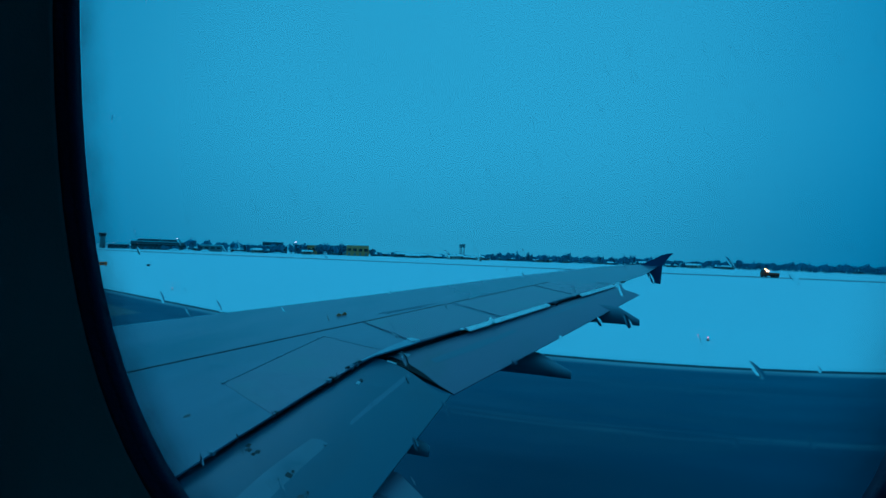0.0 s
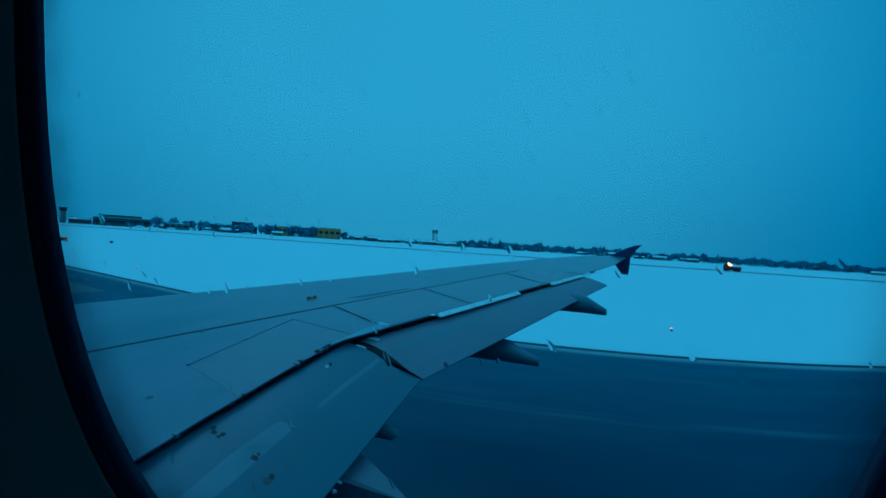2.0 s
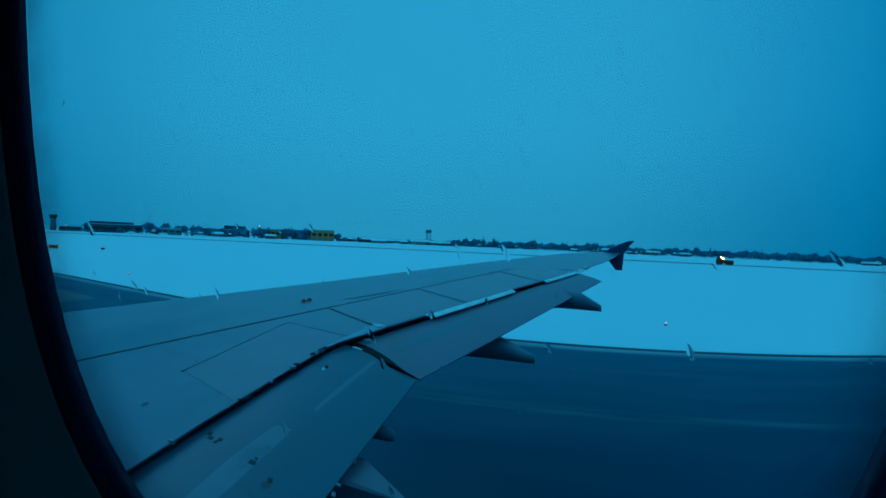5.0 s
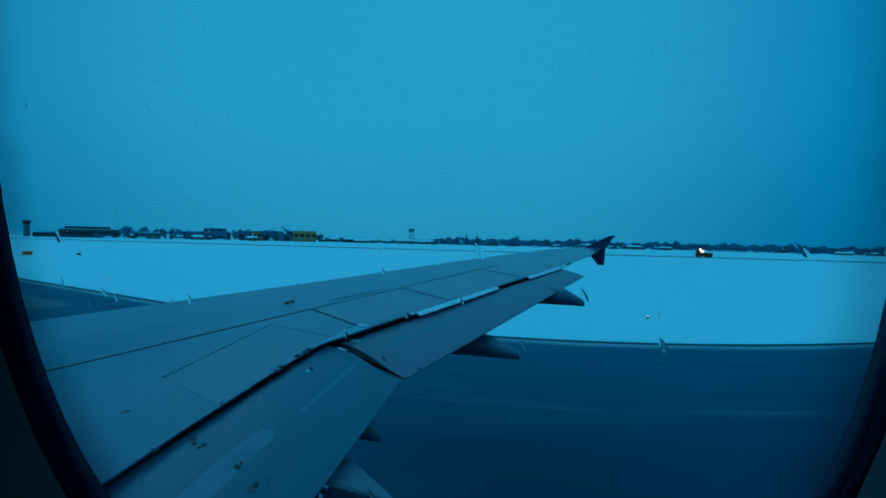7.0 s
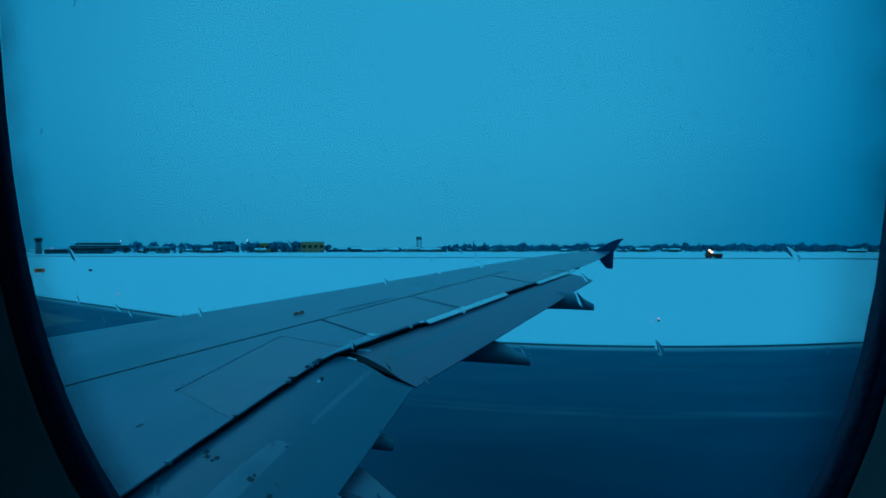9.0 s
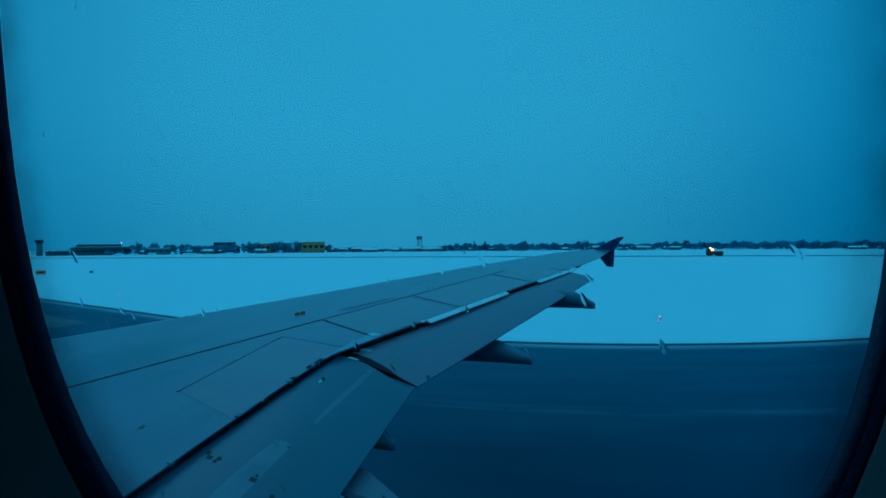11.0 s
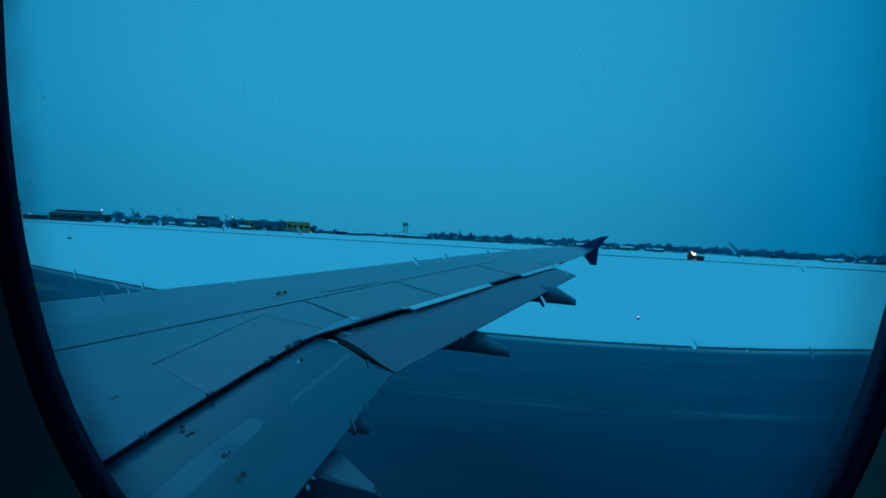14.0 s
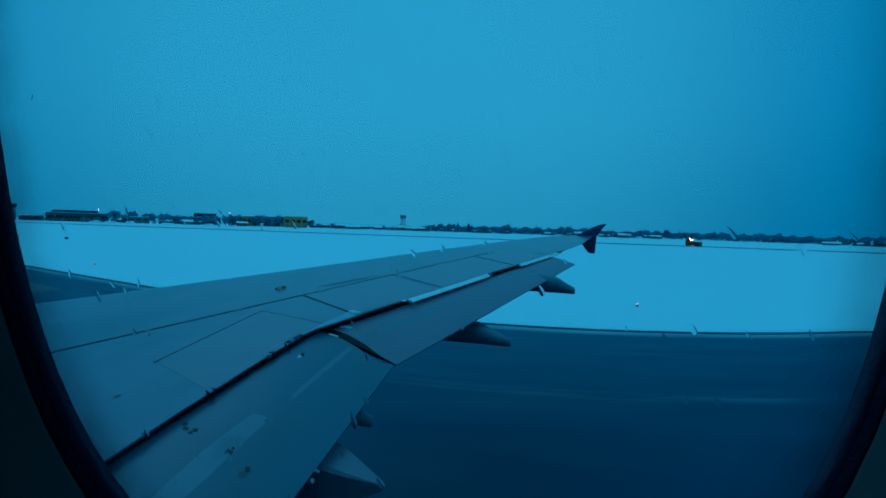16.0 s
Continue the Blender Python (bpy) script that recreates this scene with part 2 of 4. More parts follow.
def runway_material():
    m = bpy.data.materials.new("wet_asphalt")
    m.use_nodes = True
    n, l = m.node_tree.nodes, m.node_tree.links
    b = n["Principled BSDF"]
    b.inputs["Specular IOR Level"].default_value = 0.22
    uv = n.new("ShaderNodeUVMap")

    def noise_of(sx, sy, detail, lo, hi):
        mp = n.new("ShaderNodeMapping")
        mp.inputs["Scale"].default_value = (sx, sy, 1)
        l.new(uv.outputs[0], mp.inputs["Vector"])
        t = n.new("ShaderNodeTexNoise")
        t.inputs["Scale"].default_value, t.inputs["Detail"].default_value = 1.0, detail
        l.new(mp.outputs[0], t.inputs["Vector"])
        r = n.new("ShaderNodeMapRange")
        r.inputs["From Min"].default_value, r.inputs["From Max"].default_value = lo, hi
        l.new(t.outputs["Fac"], r.inputs["Value"])
        return r.outputs["Result"]

    def over(a, fac, colour):
        mx = n.new("ShaderNodeMix")
        mx.data_type = "RGBA"
        l.new(fac, mx.inputs["Factor"])
        l.new(a, mx.inputs["A"])
        mx.inputs["B"].default_value = (*colour, 1)
        return mx.outputs["Result"]

    def times(a, k):
        ml = n.new("ShaderNodeMath")
        ml.operation = "MULTIPLY"
        l.new(a, ml.inputs[0])
        if isinstance(k, float):
            ml.inputs[1].default_value = k
        else:
            l.new(k, ml.inputs[1])
        return ml.outputs[0]

    base = n.new("ShaderNodeRGB")
    base.outputs[0].default_value = (0.0205, 0.0345, 0.082, 1)
    sx = n.new("ShaderNodeSeparateXYZ")
    l.new(uv.outputs[0], sx.inputs[0])

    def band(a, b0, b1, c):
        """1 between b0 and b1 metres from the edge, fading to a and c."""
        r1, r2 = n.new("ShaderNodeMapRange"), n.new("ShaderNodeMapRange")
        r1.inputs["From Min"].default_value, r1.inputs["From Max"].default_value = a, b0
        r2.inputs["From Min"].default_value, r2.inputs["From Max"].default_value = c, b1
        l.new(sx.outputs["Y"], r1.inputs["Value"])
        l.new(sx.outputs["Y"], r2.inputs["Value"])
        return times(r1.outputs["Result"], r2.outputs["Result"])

    c = base.outputs[0]
    c = over(c, times(noise_of(0.03, 1.1, 4, 0.45, 0.8), 0.30), (0.028, 0.046, 0.084))
    c = over(c, times(noise_of(0.05, 0.35, 3, 0.45, 0.75), 0.35), (0.014, 0.023, 0.045))
    c = over(c, times(times(noise_of(0.18, 2.5, 5, 0.42, 0.6), band(9.8, 10.2, 10.35, 10.7)), 0.28), (0.3, 0.31, 0.32))
    c = over(c, times(times(noise_of(0.15, 2.0, 5, 0.4, 0.6), band(4.6, 4.9, 5.0, 5.4)), 0.2), (0.26, 0.27, 0.28))
    # near-black line at the edge: bare asphalt and the snowbank's shadow, painted in
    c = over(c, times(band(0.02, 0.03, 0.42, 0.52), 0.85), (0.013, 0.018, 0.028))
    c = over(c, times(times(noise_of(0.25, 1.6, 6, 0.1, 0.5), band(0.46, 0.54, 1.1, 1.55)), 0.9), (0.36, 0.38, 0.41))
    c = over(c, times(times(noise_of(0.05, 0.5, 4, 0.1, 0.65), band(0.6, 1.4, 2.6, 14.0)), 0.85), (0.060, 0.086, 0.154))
    l.new(c, b.inputs["Base Color"])
    rr = n.new("ShaderNodeMapRange")
    rr.inputs["To Min"].default_value, rr.inputs["To Max"].default_value = 0.52, 0.66
    l.new(noise_of(0.2, 0.5, 4, 0.3, 0.7), rr.inputs["Value"])
    l.new(rr.outputs["Result"], b.inputs["Roughness"])
    co = n.new("ShaderNodeTexCoord")
    t = n.new("ShaderNodeTexNoise")
    t.inputs["Scale"].default_value, t.inputs["Detail"].default_value = 25, 4
    l.new(co.outputs["Object"], t.inputs["Vector"])
    bp = n.new("ShaderNodeBump")
    bp.inputs["Strength"].default_value, bp.inputs["Distance"].default_value = 0.35, 0.02
    l.new(t.outputs["Fac"], bp.inputs["Height"])
    l.new(bp.outputs["Normal"], b.inputs["Normal"])
    return m


ASPHALT = runway_material()
MARKING = material("worn_runway_paint", (0.11, 0.117, 0.14), 0.6, grain=0.6, scale=2.0, stain=0.5, stain_scale=0.8, stretch=(0.15, 1, 1), dirt=(0.1, 0.1, 0.1))


# ---- building helpers ----
def mesh_object(name, bm, mat, smooth=False, outward=True):
    if outward:
        bmesh.ops.recalc_face_normals(bm, faces=bm.faces)
    me = bpy.data.meshes.new(name)
    bm.to_mesh(me)
    bm.free()
    for mt in (mat if isinstance(mat, (list, tuple)) else [mat]):
        me.materials.append(mt)
    if smooth:
        me.shade_smooth()
    return new(name, me)


def part(name, bm, mat, parent, label="", smooth=False):
    ob = mesh_object(name, bm, mat, smooth)
    ob.parent = parent
    if label:
        tagged(ob, label)
    return ob


def thing(name, label, category, place=(0, 0, 0), turn=0.0, group="", kind=""):
    ob = new(name)
    ob.empty_display_size = 0.3
    ob.matrix_basis = pose(*place, 0, 0, turn)
    return tagged(ob, label, category, group, kind)


def add_box(bm, x0, x1, y0, y1, z0, z1, bevel=0.0):
    before = set(bm.verts)
    m = Matrix.LocRotScale(((x0 + x1) / 2, (y0 + y1) / 2, (z0 + z1) / 2), None, (x1 - x0, y1 - y0, z1 - z0))
    r = bmesh.ops.create_cube(bm, size=1, matrix=m)
    if bevel:
        es = {e for v in r["verts"] for e in v.link_edges}
        bmesh.ops.bevel(bm, geom=list(es), offset=bevel, segments=2, affect="EDGES")
    return bm


def box(x0, x1, y0, y1, z0, z1, bevel=0.0):
    return add_box(bmesh.new(), x0, x1, y0, y1, z0, z1, bevel)


def add_rod(bm, a, b, r0, r1, sides=10):
    a, b = Vector(a), Vector(b)
    d = b - a
    m = Matrix.Translation((a + b) / 2) @ d.to_track_quat("Z", "Y").to_matrix().to_4x4()
    bmesh.ops.create_cone(bm, cap_ends=True, segments=sides, radius1=r0, radius2=r1, depth=d.length, matrix=m)
    return bm


def rod(a, b, r0, r1=None, sides=10):
    return add_rod(bmesh.new(), a, b, r0, r0 if r1 is None else r1, sides)


def loft(loops, closed_ends=True, bm=None, wrap=True):
    """Bridges rings of the same number of points."""
    bm = bm or bmesh.new()
    rings = [[bm.verts.new(p) for p in loop] for loop in loops]
    n = len(rings[0])
    for a, b in zip(rings, rings[1:]):
        for i in range(n if wrap else n - 1):
            j = (i + 1) % n
            bm.faces.new((a[i], a[j], b[j], b[i]))
    if closed_ends:
        bm.faces.new(rings[0][::-1])
        bm.faces.new(rings[-1])
    return bm


# ---- ground: runway, snow, taxiway ----
def edge_y(x):
    """Where the cleared runway ends and the snow begins."""
    d = x + 5.0
    if d < -90:
        return 24.7 + 0.0082 * 484 + 0.36 * 68 + 0.36 * 30 * (1 - math.exp((d + 90) / 30))
    if d < -22:
        return 24.7 + 0.0082 * 484 - 0.36 * (d + 22)
    if d < 0:
        return 24.7 + 0.0082 * d * d
    if d < 17:
        return 24.7 + 0.017 * d * d
    return 24.7 + 0.017 * 289 + 0.578 * 8 * (1 - math.exp(-(d - 17) / 8))


def strip_mesh(name, xs, vs, height, sign, mat, uv=True):
    """A sheet along the runway; vs are metres from its edge, away from it (sign 1) or inwards (-1)."""
    verts, faces, uvs = [], [], []
    for x in xs:
        for v in vs:
            verts.append((x, edge_y(x) + sign * v, height(x, v)))
            uvs.append((x, v))
    n = len(vs)
    for i in range(len(xs) - 1):
        for j in range(n - 1):
            a = i * n + j
            faces.append((a, a + n, a + n + 1, a + 1) if sign > 0 else (a, a + 1, a + n + 1, a + n))
    me = bpy.data.meshes.new(name)
    me.from_pydata(verts, [], faces)
    layer = me.uv_layers.new(name="UVMap")
    for lp in me.loops:
        layer.data[lp.index].uv = uvs[lp.vertex_index]
    me.materials.append(mat)
    me.shade_smooth()
    return new(name, me)


near_xs = [-90 + 0.5 * i for i in range(261)]
all_xs = [-2400, -1200, -600, -300, -180, -130, -110] + near_xs + [50, 70, 100, 160, 300, 600, 1200, 2400]


def bank(x, v):
    lump = noise.noise(Vector((x * 0.8, v * 1.3, 3.0))) * 0.035 + noise.noise(Vector((x * 0.13, v * 0.1, 9.0))) * 0.03
    return -0.02 + min(v / 0.35, 1.0) * (0.10 + lump)


ground = strip_mesh("ground", all_xs, [0, 0.12, 0.25, 0.4, 0.7, 1.1, 1.7, 2.6, 4, 6, 9, 14, 22, 35, 60, 100, 160, 260, 420, 700, 1200, 2400], bank, 1, SNOW)
tagged(ground, "wide flat airfield covered with fresh snow", "snow", kind="structure")
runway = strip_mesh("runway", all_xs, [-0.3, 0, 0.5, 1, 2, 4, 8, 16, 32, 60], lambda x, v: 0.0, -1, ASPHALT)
tagged(runway, "wet dark asphalt runway with slush streaks", "runway", kind="structure")
far_side = strip_mesh("ground", all_xs, [60, 61, 70, 100, 200, 500, 2400], lambda x, v: 0.08 if v > 60.5 else -0.02, -1, SNOW)
tagged(far_side, "snow field behind the aircraft beyond the runway", "snow", kind="structure")


def marking(x0, x1, v0, v1):
    xs = [x0 + (x1 - x0) * i / 24 for i in range(25)]
    verts = [(x, edge_y(x) - v, 0.004) for x in xs for v in (v0, v1)]
    faces = [(2 * i, 2 * i + 1, 2 * i + 3, 2 * i + 2) for i in range(24)]
    me = bpy.data.meshes.new("runway_marking")
    me.from_pydata(verts, [], faces)
    me.materials.append(MARKING)
    ob = new("runway_marking", me)
    return tagged(ob, "worn white touchdown bar painted on the runway", "marking", "touchdown bars", "structure")


marking(-75, -30, 4.6, 7.6)
marking(-75, -30, 9.0, 12.0)

bm = bmesh.new()
for i in range(60):
    x = -900 + 30 * i
    wob = noise.noise(Vector((x * 0.02, 0, 0))) * 3
    add_box(bm, x, x + 30.0, 213 + wob, 231 + wob * 0.6, 0.02, 0.11)
taxiway = mesh_object("taxiway", bm, material("wet_taxiway", (0.11, 0.115, 0.12), 0.6, grain=0.4, scale=0.3, stain=0.6, stain_scale=0.05, dirt=(0.45, 0.46, 0.47)))
tagged(taxiway, "dark cleared taxiway crossing the snow field", "taxiway", kind="structure")

# ---- the airliner ----
plane = thing("airliner", "grey twin-jet airliner rolling along a snowy runway", "airliner")


def upper(x, y):
    return EYE - 1.75 + 0.113 * y - 0.04 * x


LE_Y, LE_X = [0.2, 4.63, 7.79, 10.88, 13.5, 14.3, 14.6], [-8.4, -6.01, -4.29, -2.71, -1.23, -0.55, -0.2]
TE_Y, TE_X = [0.2, 2.4, 3.0, 3.5, 4.1, 4.45, 4.75, 4.97, 5.32, 5.63, 8.55, 10.62, 11.55, 13.0, 14.6], [-2.545, -2.571, -2.610, -2.626, -2.652, -2.668, -2.66, -2.63, -2.52, -2.43, -1.48, -0.78, -0.47, -0.05, 0.22]


def le(y):
    return float(np.interp(y, LE_Y, LE_X))


def te(y):
    return float(np.interp(y, TE_Y, TE_X))


def hinge(y):
    return -4.38 + 0.36 * (y - 3.55) if y < 10.6 else -1.842 + 0.43 * (y - 10.6)


def section(y):
    a, b = le(y), te(y)
    c = b - a
    thick = 0.11 * c
    top = [(u, 0.0) for u in (1.0, 0.97, 0.8, 0.6, 0.45, 0.3, 0.15, 0.05)]
    pts = [(a + u * c, y, upper(a + u * c, y)) for u, _ in top]
    pts.append((a, y, upper(a, y) - 0.008 * c))
    pts.append((a - 0.012 * c, y, upper(a, y) - 0.03 * c))
    pts.append((a, y, upper(a, y) - 0.055 * c))
    for u, t in ((0.06, 0.8), (0.2, 1.0), (0.4, 1.0), (0.6, 0.75), (0.8, 0.4), (0.93, 0.14)):
        pts.append((a + u * c, y, upper(a + u * c, y) - thick * t - 0.01))
    pts.append((b, y, upper(b, y) - 0.012))
    return pts


stations = [-1.0, 0.2, 1.5, 2.4, 3.0, 3.5, 4.1, 4.45, 4.75, 4.97, 5.32, 5.63, 6.6, 7.79, 8.55, 9.6, 10.62, 11.55, 12.4, 13.0, 13.6, 14.1, 14.4, 14.6]
wing = part("wing", loft([section(y) for y in stations]), WING, plane, "light grey swept wing with flaps lowered")


def plate(points, lift, thick, top=upper):
    """A thin plate over a surface; points are plan positions in order."""
    bm = bmesh.new()
    lo = [bm.verts.new((x, y, top(x, y) + lift - thick)) for x, y in points]
    hi = [bm.verts.new((x, y, top(x, y) + lift)) for x, y in points]
    n = len(points)
    for i in range(n):
        j = (i + 1) % n
        bm.faces.new((lo[i], lo[j], hi[j], hi[i]))
    bm.faces.new(hi)
    bm.faces.new(lo[::-1])
    return bm


def rect(x, y, w, d, turn=0.0):
    c, s = math.cos(turn), math.sin(turn)
    return [(x + c * a - s * b, y + s * a + c * b) for a, b in ((-w, -d), (w, -d), (w, d), (-w, d))]


def strip(line, width, lift, top=upper):
    """A narrow seal along a line of plan positions."""
    bm = bmesh.new()
    prev = None
    for i, (x, y) in enumerate(line):
        a, b = Vector(line[max(i - 1, 0)]), Vector(line[min(i + 1, len(line) - 1)])
        d = (b - a).normalized()
        s = Vector((-d.y, d.x)) * width / 2
        ring = [bm.verts.new((x + k * s.x, y + k * s.y, top(x + k * s.x, y + k * s.y) + z)) for k, z in ((-1, -0.01), (-1, lift), (1, lift), (1, -0.01))]
        if prev:
            for q in range(3):
                bm.faces.new((prev[q], prev[q + 1], ring[q + 1], ring[q]))
        prev = ring
    return bm


def span(f, y0, y1, n=14, shift=0.0):
    return [(f(y0 + (y1 - y0) * i / n) + shift, y0 + (y1 - y0) * i / n) for i in range(n + 1)]


part("panel_seal", strip(span(hinge, 0.25, 10.6), 0.023, 0.004), SEAL, wing, "dark sealant line along the rear spar")
part("scrape", strip([(-3.484, 6.661), (-3.33, 7.0), (-3.18, 7.34), (-3.039, 7.67)], 0.014, 0.003), FAINT_SEAL, wing)
part("scrape", strip([(-3.39, 6.72), (-3.25, 7.05), (-3.09, 7.40)], 0.012, 0.003), FAINT_SEAL, wing)
part("panel_seal", strip([(-3.42, 6.125), (-2.93, 5.855), (-2.50, 5.617)], 0.012, 0.003), SEAL, wing)
part("panel_seal", strip([(-2.84, 7.795), (-1.93, 7.28)], 0.010, 0.003), FAINT_SEAL, wing)
part("panel_seal", strip([(-2.03, 10.04), (-1.20, 9.485)], 0.010, 0.003), FAINT_SEAL, wing)

part("spoiler_seal", strip([(-3.425, 3.69), (-3.465, 4.5), (-3.503, 5.35)], 0.010, 0.004), FAINT_SEAL, wing)
part("spoiler_seal", strip([(-3.503, 5.352), (-3.1, 5.271), (-2.66, 5.183)], 0.011, 0.004), FAINT_SEAL, wing)
part("spoiler", plate([(-3.415, 3.70), (-3.495, 5.345), (-2.66, 5.178), (-2.635, 3.37)], 0.0018, 0.012), SPOILER, wing, "grey hinged spoiler panel lying flush")
for hx, hy in ((-3.43, 3.72), (-3.47, 4.55), (-3.50, 5.27)):
    part("hinge", plate(rect(hx, hy, 0.011, 0.03, 0.1), 0.008, 0.012), FAIRING, wing, "small dark spoiler hinge")
for front0, front1, back1, back0 in ((6.15, 7.75, 7.24, 5.62), (7.84, 10.0, 9.45, 7.32), (10.08, 10.9, 10.9, 9.52)):
    part("spoiler", plate([(hinge(front0) + 0.03, front0), (hinge(front1) + 0.03, front1), (te(back1) - 0.02, back1), (te(back0) - 0.02, back0)], 0.005, 0.016), SPOILER, wing, "grey hinged spoiler panel lying flush")
part("aileron_seal", strip([(-1.0, 11.1), (-0.62, 11.02)], 0.02, 0.004), SEAL, wing)


def lip(y0, y1, n=10, w0=0.10, w1=0.07):
    """A white strip behind the spoilers, standing in for the flap nose's glint."""
    loops = []
    for i in range(n + 1):
        y = y0 + (y1 - y0) * i / n
        w, x = w0 + (w1 - w0) * i / n, te(y)
        z = upper(x, y)
        loops.append([(x - 0.01, y, z + 0.004), (x + w, y - 0.02, z - 0.03), (x + w, y - 0.02, z - 0.04), (x - 0.01, y, z - 0.02)])
    return loft(loops)


part("trailing_strip", lip(6.50, 8.55, 10, 0.060, 0.055), WHITE, wing, "white strip standing in for a glint behind the outer spoilers")
part("trailing_strip", lip(9.64, 11.38, 8, 0.05, 0.045), WHITE, wing, "white strip standing in for a glint behind the outer spoilers")
part("corner_tip", plate([(-2.600, 5.690), (-2.560, 5.735), (-2.436, 5.712), (-2.455, 5.640), (-2.50, 5.60)], 0.012, 0.014), PALE, wing, "pale pointed corner at the spoiler joint")

part("strip_cap", plate([(te(11.38) - 0.01, 11.38), (te(11.5) - 0.02, 11.5), (te(11.52) + 0.05, 11.5), (te(11.38) + 0.045, 11.36)], 0.010, 0.02), COVE, wing, "dark cap at the end of the strip")
part("strip_chip", plate([(-2.215, 6.40), (-2.190, 6.46), (-2.135, 6.45), (-2.160, 6.39)], 0.004, 0.012), WHITE, wing, "small white chip before the strip")
# near-black block between wing and flaps, its colour standing in for the slot's shade
part("flap_cove", loft([[(te(y) - 0.45, y, upper(te(y), y) - 0.10), (te(y) - 0.28, y, upper(te(y), y) - 0.055), (te(y) - 0.26, y, upper(te(y), y) - 0.22), (te(y) - 0.45, y, upper(te(y), y) - 0.22)] for y in (0.3, 2, 3.5, 4.81, 5.2, 5.63, 7, 8.55, 9.6, 10.62, 10.95)]), COVE, wing, "near-black block standing in for shade in the flap cove")

# ragged brackets along the slot
random.seed(5)
for y, w, d in ((2.74, 0.012, 0.02), (3.42, 0.010, 0.014), (4.17, 0.020, 0.03), (4.25, 0.030, 0.035), (4.57, 0.022, 0.025), (4.66, 0.026, 0.02)):
    x = te(y)
    z = upper(x, y)
    bm = box(x - 0.03, x + w, y - d, y + d * 0.7, z - 0.022, z + 0.005, 0.004)
    part("slot_bracket", bm, random.choice((SEAL, COVE, FAIRING)), wing, "small dark bracket at the spoiler edge")


# pale edge strip round the bend of the trailing edge, and torn seal ends beside it
part("edge_strip", plate([(-2.700, 4.60), (-2.678, 4.76), (-2.66, 4.95), (-2.655, 5.12), (-2.625, 5.40), (-2.585, 5.66), (te(5.69) - 0.006, 5.69), (te(5.6) + 0.003, 5.6), (te(5.46) + 0.003, 5.46), (te(5.32) + 0.003, 5.32), (te(5.14) + 0.003, 5.14), (te(4.97) + 0.003, 4.97), (te(4.75) + 0.003, 4.75), (te(4.62) + 0.003, 4.62)], 0.006, 0.014), SPOILER_EDGE, wing, "pale worn edge strip at the spoiler bend")
for y, w, d, turn, mat in ((4.52, 0.020, 0.016, 0.6, SEAL), (4.66, 0.016, 0.03, -0.3, PATCH), (4.72, 0.022, 0.014, 0.9, SEAL)):
    bm = plate(rect(te(y) - 0.01, y, w, d, turn), 0.010, 0.008)
    bm.verts.ensure_lookup_table()
    for k in (5, 6):
        bm.verts[k].co.z += 0.012
    part("torn_seal", bm, mat, wing, "torn curled edge seal")


def flap_surface(ends):
    (ya, la, ta, zla, zta), (yb, lb, tb, zlb, ztb) = ends

    def at(y, u):
        k = (y - ya) / (yb - ya)
        x0, x1 = la + (lb - la) * k, ta + (tb - ta) * k
        z0, z1 = zla + (zlb - zla) * k, zta + (ztb - zta) * k
        return x0 + (x1 - x0) * u, z0 + (z1 - z0) * u + 0.10 * u * (1 - u) * (x1 - x0)
    return at


def flap_mesh(at, ya, yb, n=12):
    """A flap between two end lines, given as y over u (0 front, 1 rear); its rounded nose runs under the wing."""
    loops = []
    for i in range(n + 1):
        k = i / n
        pts = []
        for u in (1.0, 0.9, 0.78, 0.65, 0.5, 0.35, 0.2, 0.08, 0.0):
            y = ya(u) + (yb(u) - ya(u)) * k
            x, z = at(y, u)
            pts.append((x, y, z))
        y = ya(0.0) + (yb(0.0) - ya(0.0)) * k
        x0, z0 = at(y, 0.0)
        for fx, fz in ((-0.04, -0.004), (-0.09, -0.020), (-0.125, -0.050), (-0.12, -0.085), (-0.06, -0.11)):
            pts.append((x0 + fx, y, z0 + fz))
        for u, d in ((0.2, 0.12), (0.5, 0.09), (0.85, 0.03), (1.0, 0.012)):
            y = ya(u) + (yb(u) - ya(u)) * k
            x, z = at(y, u)
            pts.append((x, y, z - d))
        loops.append(pts)
    bm = loft(loops)
    bm.faces.ensure_lookup_table()
    # end caps go near black: shade between the flaps put into colour
    for f in bm.faces[-2:]:
        f.material_index = 1
    return bm


def end_line(us, ys):
    return lambda u: float(np.interp(u, us, ys))


inner = flap_surface(((0.5, -2.59, -1.53, EYE - 1.668, EYE - 2.04), (5.03, -2.64, -1.82, EYE - 1.137, EYE - 1.43)))
outer = flap_surface(((5.16, -2.59, -1.80, EYE - 1.142, EYE - 1.415), (11.05, -0.60, -0.16, EYE - 0.53, EYE - 0.655)))
INNER_END = end_line((0.0, 0.15, 0.32, 0.56, 0.79, 0.93, 1.0), (5.10, 5.12, 5.13, 5.085, 5.03, 5.06, 5.13))
OUTER_END = end_line((0.0, 0.21, 0.51, 0.76, 1.0), (5.25, 5.26, 5.215, 5.15, 5.15))
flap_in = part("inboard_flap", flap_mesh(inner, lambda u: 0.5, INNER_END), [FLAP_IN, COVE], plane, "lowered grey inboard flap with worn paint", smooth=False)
flap_out = part("outboard_flap", flap_mesh(outer, OUTER_END, lambda u: 11.05, 16), [FLAP, COVE], plane, "lowered grey outboard flap with oil streaks")


def on_inner(x, y):
    a, b = inner(y, 0.0), inner(y, 1.0)
    return inner(y, (x - a[0]) / (b[0] - a[0]))[1]


